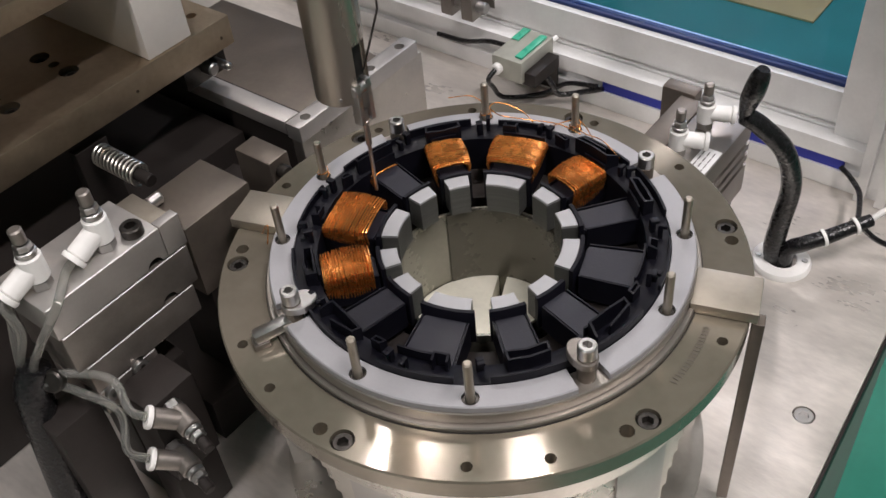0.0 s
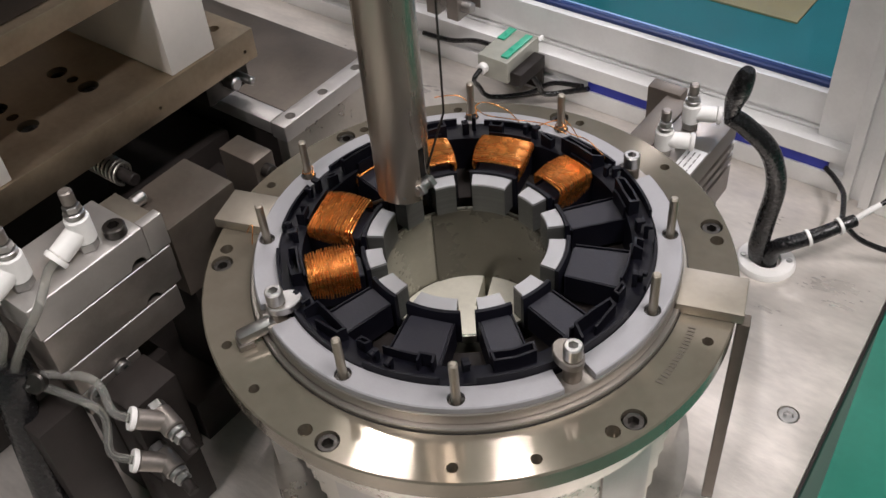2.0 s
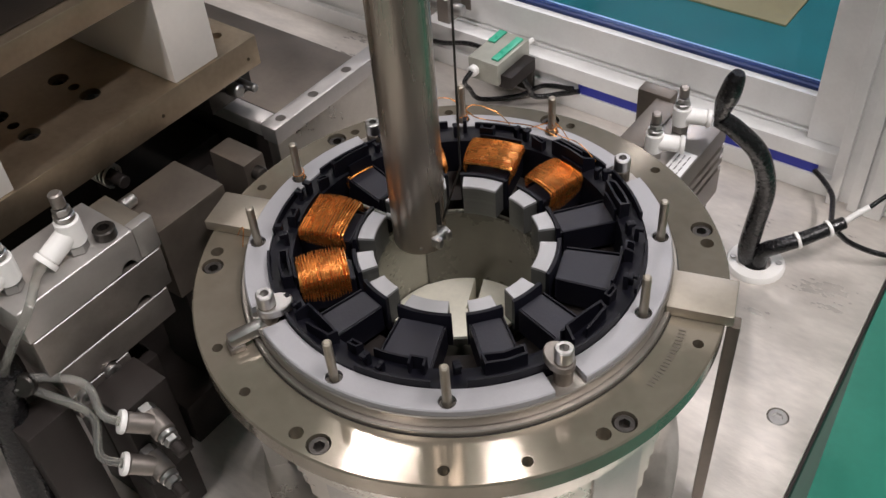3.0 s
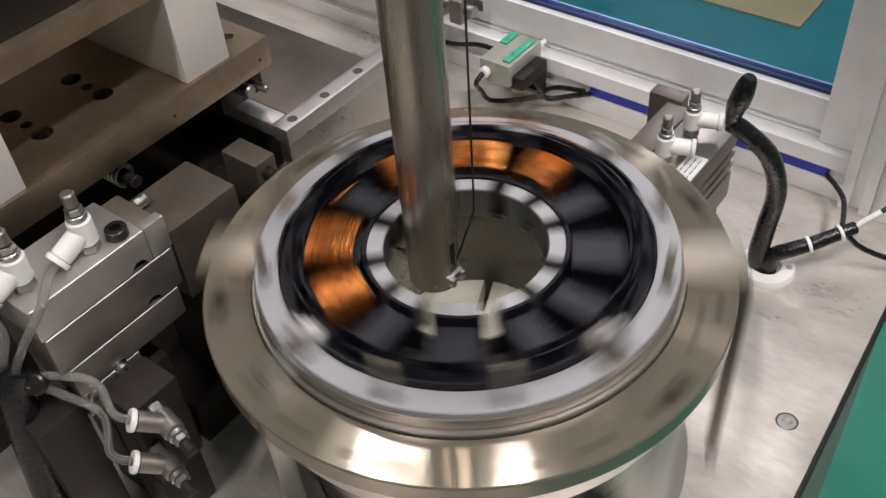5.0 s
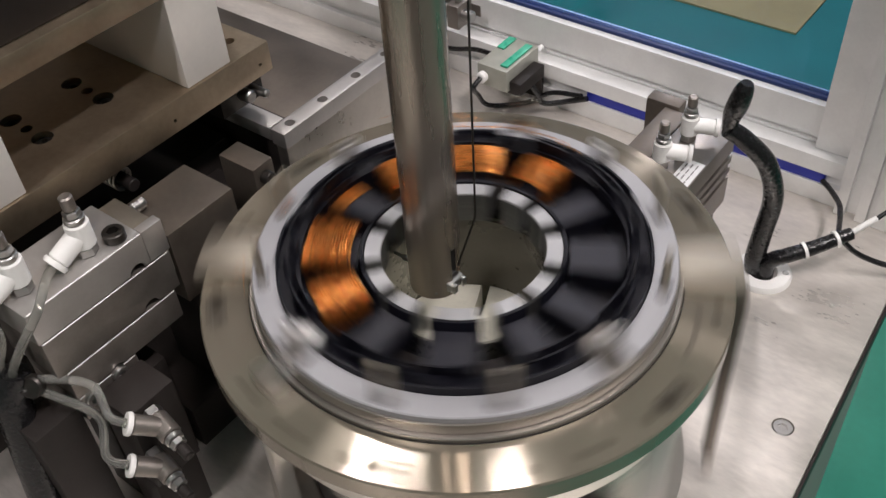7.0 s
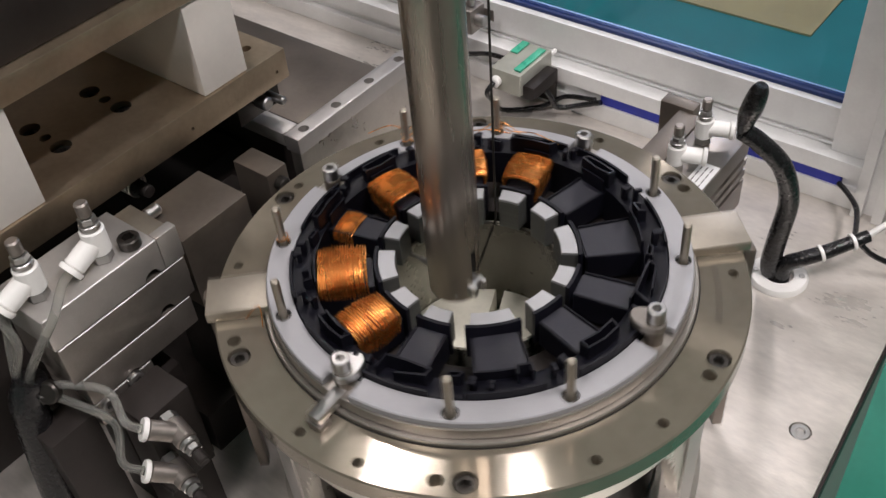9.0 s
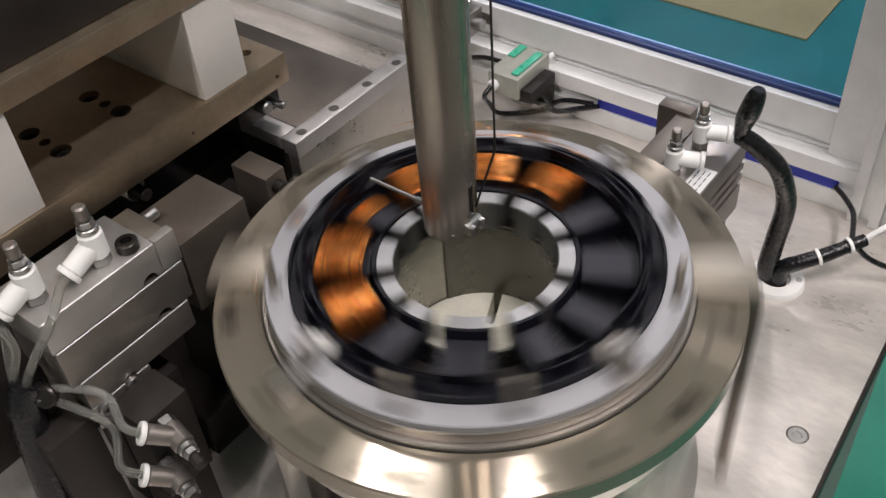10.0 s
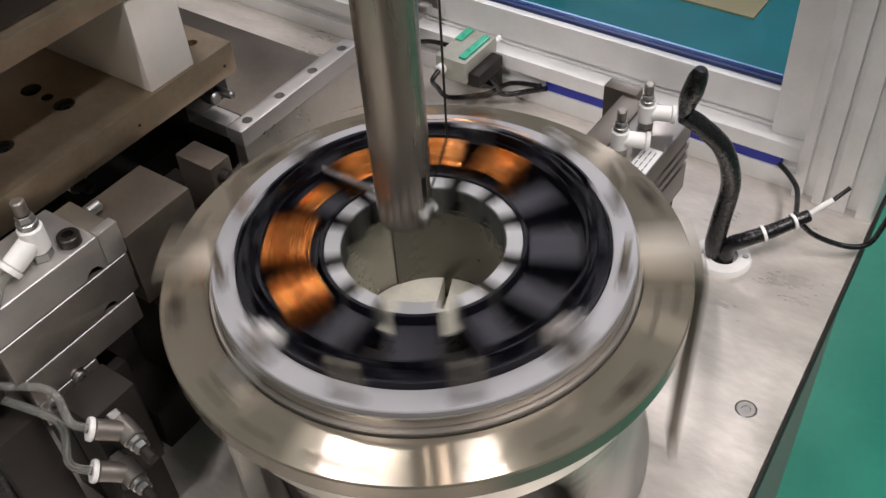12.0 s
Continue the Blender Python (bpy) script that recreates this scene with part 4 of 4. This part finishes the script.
hose([o4, o4 + Vector((-0.006, -0.006, 0.010)), (-0.1170, -0.1560, -0.0580), (-0.1330, -0.1640, -0.0440), hub + Vector((0.007, 0.001, -0.007)), hub + Vector((0.002, -0.002, -0.024))], "clear plastic air hose bending over to a lower fitting", group="air hoses")
valve = thing("valve_block", (-0.12, -0.14, TZ), "dark metal valve block below the cylinder blocks", "valve block")
bm = bmesh.new()
box(bm, -0.1300, -0.1042, -0.1480, -0.1180, -0.1200, -0.0570, 0.001)
part("body", bm, M_DARKSTEEL, valve)
bm = bmesh.new()
box(bm, -0.1290, -0.1060, -0.149, -0.120, TZ + 0.0005, -0.1202, 0.001)
part("foot", bm, M_DARKSTEEL, valve)
bm = bmesh.new()
box(bm, -0.1500, -0.1302, -0.1850, -0.1580, TZ + 0.0005, -0.0560, 0.001)
part("side_plate", bm, M_DARKSTEEL, valve)
hose([hub + Vector((0.0, 0.002, 0.001)), hub + Vector((-0.002, -0.004, -0.014)), (-0.1500, -0.1830, -0.075), (-0.146, -0.190, -0.12), (-0.14, -0.195, TZ + 0.004)], "thick black sleeved hose", lambda t: 0.0080 + 0.0015 * min(1, 4 * t), M_CABLE, "sleeved_hose", "hose")
bm = bmesh.new()
rod(bm, 0.006, -0.003, 0.003, 20, 0.001, at=Matrix.Translation(hub + Vector((0.009, 0.004, -0.006))) @ pose(0, 0, 0, 60, 0, 30))
solid("hose_clip", bm, M_SCREW, "small black plastic hose clip on the bundle", "clip")

# ---------------------------------------------------------------- compact cylinder behind the fixture
cyl = thing("compact_cylinder", (0.02, 0.20, TZ), "compact aluminium air cylinder standing behind the fixture", "cylinder")
bm = bmesh.new()
box(bm, 0.012, 0.046, 0.150, 0.236, -0.118, -0.058, 0.0015)
cut = bmesh.new()
for z in (-0.075, -0.084, -0.093):
    box(cut, 0.044, 0.05, 0.14, 0.25, z - 0.002, z + 0.002)
part("body", carve(bm, cut), M_ALUSIDE, cyl)
bm = bmesh.new()
box(bm, 0.014, 0.044, 0.160, 0.225, TZ + 0.0005, -0.1182, 0.001)
part("foot", bm, M_DARKSTEEL, cyl)
bm = bmesh.new()
box(bm, -0.006, 0.0118, 0.158, 0.236, -0.104, -0.058, 0.001)
part("side_block", bm, M_DULL, cyl)
bm = bmesh.new()
box(bm, -0.0205, 0.004, 0.2365, 0.2480, -0.104, -0.0560, 0.0012)
cut = bmesh.new()
rod(cut, 0.0035, -0.02, 0.02, 16, at=Matrix.Translation((-0.008, 0.242, -0.070)) @ pose(0, 0, 0, 90, 0, 0))
part("bracket", carve(bm, cut), M_DULL, cyl)
bm = bmesh.new()
box(bm, 0.0325, 0.0450, 0.163, 0.192, -0.0578, -0.0575)
lab = part("label", bm, M_LABEL, cyl, "white printed label")
bm = bmesh.new()
for i in range(3):
    for j in range(4):
        box(bm, 0.0345 + 0.0034 * i, 0.0353 + 0.0034 * i, 0.166 + 0.006 * j, 0.1705 + 0.006 * j, -0.0574, -0.0573)
part("print_bars", bm, M_INK, lab)
elbow_fitting((0.0212, 0.1777, -0.0578), (0.75, 0.35, -0.05), "white push-in air elbow on the compact cylinder", 0.92)
elbow_fitting((0.0232, 0.2112, -0.0578), (0.75, 0.35, -0.05), "white push-in air elbow on the compact cylinder", 0.92)

# ---------------------------------------------------------------- sensor box by the profile
sensor = thing("sensor_amplifier", (-0.16, 0.28, TZ), "grey sensor amplifier with a green display cover", "sensor")
S_AT = Matrix.Translation((-0.178, 0.302, -0.118)) @ Matrix.Diagonal((0.80, 0.80, 0.84, 1))
bm = bmesh.new()
box(bm, -0.021, 0.016, -0.030, 0.030, -0.014, 0.010, 0.0015, turn=S_AT)
part("case", bm, M_SENSOR, sensor)
bm = bmesh.new()
box(bm, 0.004, 0.0125, -0.024, 0.024, 0.0102, 0.0125, 0.0008, turn=S_AT)
part("display_cover", bm, M_PCB, sensor, "green translucent cover")
bm = bmesh.new()
box(bm, -0.0195, -0.0105, 0.004, 0.028, 0.0102, 0.0120, 0.0008, turn=S_AT)
part("button_cover", bm, M_PCB, sensor, "green translucent cover")
bm = bmesh.new()
box(bm, 0.0165, 0.030, -0.026, 0.020, -0.016, -0.002, 0.0012, turn=S_AT)
part("connector", bm, M_DARKSTEEL, sensor)
bm = bmesh.new()
rod(bm, 0.0058, 0, 0.008, 18, 0.0012, at=S_AT @ Matrix.Translation((-0.012, -0.030, -0.002)) @ pose(0, 0, 0, 90, 0, 0))
part("cable_gland", bm, M_WHITE, sensor)
bm = bmesh.new()
rod(bm, 0.0028, 0, 0.010, 12, 0.0008, at=S_AT @ Matrix.Translation((0.014, 0.030, 0.004)) @ pose(0, 0, 0, -90, 0, 0))
part("indicator", bm, M_WHITE, sensor)
# added support; its black also stands in for the shadow under the case
bm = bmesh.new()
box(bm, -0.192, -0.160, 0.284, 0.3266, -0.1345, -0.1300, 0.001)
box(bm, -0.192, -0.160, 0.3236, 0.3266, -0.160, -0.1300, 0.001)
part("bracket", bm, M_SCREW, sensor)
hose([(-0.1876, 0.2720, -0.1190), (-0.1890, 0.2640, -0.1250), (-0.1948, 0.2780, -0.1420), (-0.1940, 0.2929, -0.1610), (-0.1686, 0.3138, -0.1610), (-0.150, 0.3240, -0.150), (-0.1210, 0.3250, -0.1435)], "thin black sensor cable looping down to the frame", 0.0021, M_CABLE, "sensor_cable", "cable", "cables")
hose([(-0.160, 0.300, -0.126), (-0.152, 0.304, -0.140), (-0.150, 0.312, -0.154), (-0.130, 0.3220, -0.150), (-0.1150, 0.3240, -0.1435)], "thin black sensor cable", 0.0024, M_CABLE, "sensor_cable", "cable", "cables")
hose([(-0.290, 0.3245, -0.1435), (-0.255, 0.3200, -0.138), (-0.222, 0.3120, -0.124), (-0.194, 0.3060, -0.118)], "thin black sensor cable along the frame", 0.0022, M_CABLE, "sensor_cable", "cable", "cables")

# ---------------------------------------------------------------- grommet and cable looms
GX, GY = 0.0835, 0.2315
grom = thing("cable_grommet", (GX, GY, TZ), "round white plastic cable grommet screwed to the table", "grommet")
bm = bmesh.new()
revolve(bm, [(0.0105, TZ), (0.0205, TZ), (0.0205, TZ + 0.002), (0.0190, TZ + 0.0042), (0.0105, TZ + 0.0042)], 48, at=Matrix.Translation((GX, GY, 0)))
part("ring", bm, M_WHITE, grom)
for a in (20, 200):
    bm = bmesh.new()
    rod(bm, 0.0022, TZ + 0.0043, TZ + 0.0052, 14, 0.0004, at=Matrix.Translation((GX + 0.0155 * math.cos(radians(a)), GY + 0.0155 * math.sin(radians(a)), 0)))
    part("screw", bm, M_BRIGHT, grom)
hose([(0.080, 0.2300, TZ), (0.0775, 0.228, -0.150), (0.0790, 0.2270, -0.125), (0.0815, 0.2240, -0.09), (0.0760, 0.214, -0.058), (0.0620, 0.2040, -0.038), (0.0530, 0.1985, -0.030)],
     "thick black sleeved cable loom rising from the grommet", lambda t: 0.0072 - 0.0012 * t, M_CABLE, "cable_loom", "cable", "cable looms")
hose([(0.0530, 0.1985, -0.030), (0.0545, 0.1975, -0.018), (0.0575, 0.1945, -0.008), (0.0600, 0.1935, 0.003), (0.0612, 0.1935, 0.0085)],
     "black taped end of a cable loom standing up", lambda t: 0.0024 + 0.0042 * math.sin(math.pi * min(1, 0.12 + t * 0.78)), M_CABLE, "cable_end", "cable", "cable looms")
hose([(0.0860, 0.2290, TZ), (0.0870, 0.2300, -0.150), (0.0960, 0.2330, -0.142), (0.1080, 0.2430, -0.137), (0.1180, 0.2540, -0.133), (0.1270, 0.2650, -0.130)],
     "black cable loom with white ties lying over the table", lambda t: 0.0062 - 0.0018 * t, M_CABLE, "cable_loom", "cable", "cable looms")
for p, d in (((0.1055, 0.2405, -0.1378), (0.6, 0.6, 0.2)), ((0.1200, 0.2562, -0.1322), (0.6, 0.7, 0.2))):
    bm = bmesh.new()
    revolve(bm, [(0.0045, -0.0011), (0.0061, -0.0011), (0.0061, 0.0011), (0.0045, 0.0011)], 20, at=Matrix.Translation(p) @ Vector(d).to_track_quat("Z", "Y").to_matrix().to_4x4())
    solid("cable_tie", bm, M_WHITE, "white nylon cable tie round the loom", "cable tie")
hose([(0.1260, 0.2640, -0.1305), (0.1320, 0.2700, -0.124), (0.1380, 0.2760, -0.119)], "white wire tail leaving the loom", 0.0022, M_WHITE, "wire_tail", "cable")
hose([(0.1270, 0.2650, -0.1300), (0.1350, 0.2760, -0.124), (0.1440, 0.2900, -0.116)], "thin black cable leaving the loom", 0.0016, M_CABLE, "thin_cable", "cable", "cables")
hose([(0.1230, 0.2600, -0.134), (0.1350, 0.2660, -0.146), (0.1550, 0.2748, -0.1535), (0.1670, 0.2830, -0.152), (0.1720, 0.2850, -0.135), (0.176, 0.288, -0.11)], "thin black cable bending up past the post", 0.0020, M_CABLE, "thin_cable", "cable", "cables")
hose([(0.0860, 0.3262, -0.1440), (0.0950, 0.3190, -0.1440), (0.1060, 0.3060, -0.143), (0.1120, 0.2900, -0.140), (0.1190, 0.2640, -0.1335)], "thin black cable leaving the blue slot cover", 0.0020, M_CABLE, "thin_cable", "cable", "cables")

# fittings on the frame far behind the slide
bar = thing("guide_bar", (-0.30, 0.29, TZ), "steel guide bar with small metal fittings on the frame", "guide bar")
bm = bmesh.new()
rod(bm, 0.0052, -0.36, -0.225, 16, 0.001, at=Matrix.Translation((0, 0.315, -0.095)) @ pose(0, 0, 0, 0, 90, 0))
part("bar", bm, M_BRIGHT, bar)
for x in (-0.240, -0.262):
    bm = bmesh.new()
    box(bm, x - 0.006, x + 0.006, 0.3055, 0.3262, -0.106, -0.084, 0.001)
    part("bracket", bm, M_ALUSIDE, bar)
    bm = bmesh.new()
    rod(bm, 0.0035, -0.0838, -0.074, 12, 0.0006, at=Matrix.Translation((x, 0.315, 0)))
    part("stud", bm, M_BRIGHT, bar)
bm = bmesh.new()
box(bm, -0.35, -0.225, 0.3265 - 0.0005, 0.3267, -0.10, -0.09)
part("backing", bm, M_ALUSIDE, bar)


# ---------------------------------------------------------------- motion
STEP = 26.1
DOWNS = [4.985, 5.75, 6.20, 6.56, 7.00, 7.40, 7.78, 8.18, 8.58, 8.98, 9.39, 9.76, 10.20, 10.56, 11.00, 11.40, 11.76]
UPS = [5.40, 6.00, 6.40, 6.76, 7.20, 7.57, 7.98, 8.38, 8.78, 9.18, 9.57, 10.00, 10.40, 10.76, 11.20, 11.57, 12.00]


def motions():
    turn = [(0, 0.0)]
    for d, u in zip(DOWNS, UPS):
        turn += [(d - 0.032, 0.0), (d + 0.032, STEP), (u - 0.032, STEP)]
        turn.append((u + 0.032, 0.0) if u < 12 else (12.0, STEP / 2))
    rows = [(t, pose(0, 0, 0, 0, 0, a)) for t, a in turn]
    walk(fixture, rows)
    walk(stator, rows)

    xs = [(0, -0.0690), (0.5, -0.0590), (1, -0.0496), (1.5, -0.0374), (2, -0.0263), (2.5, -0.0178), (3, -0.0132), (5, -0.0122),
          (6, -0.0115), (7, -0.0100), (8, -0.0080), (9.5, -0.0048), (11, -0.0012), (12, 0.0008)]

    def along(t):
        for (t0, x0), (t1, x1) in zip(xs, xs[1:]):
            if t <= t1:
                return x0 + (x1 - x0) * (t - t0) / (t1 - t0)
        return xs[-1][1]

    zs = [(0, 0.0700), (0.5, 0.0600), (1, 0.0498), (1.5, 0.0391), (2, 0.0275), (2.5, 0.0185), (3, 0.0021), (3.2, -0.0110), (3.6, -0.0235), (4.7, -0.0240)]
    for d, u in zip(DOWNS, UPS):
        zs += [(d, -0.0235), (u, 0.0255)]
    walk(arm, [(t, pose(along(t) - 0.0086, -0.0011, z - 0.006)) for t, z in zs])
    walk(holder, [(t, pose(0.0128, -0.001, 0.003, 0, a, 0)) for t, a in ((0, 0), (0.8, 4), (1.5, 40), (2.0, 52), (2.5, 64), (3.2, 90), (12, 90))])
    xc = [(0, -0.0430), (0.5, -0.0340), (1, -0.0257), (1.5, -0.0150), (2, -0.0070), (2.5, 0.0), (3, 0.0042), (5, 0.0036), (6, 0.0037), (7, 0.0058),
          (7.5, 0.0062), (9.5, 0.0095), (10.5, 0.0114), (12, 0.0141)]
    walk(carr, [(t, pose(x, 0, 0)) for t, x in xc])
    c = TEETH[5][0]
    walk(new_coil, [(t, Matrix.Translation(polar(r, c))) for t, r in ((0, 0.0150), (5.0, 0.0150), (6.5, 0.0095), (7.7, 0.0060), (9.5, 0.0020), (12, 0.0))])


motions()
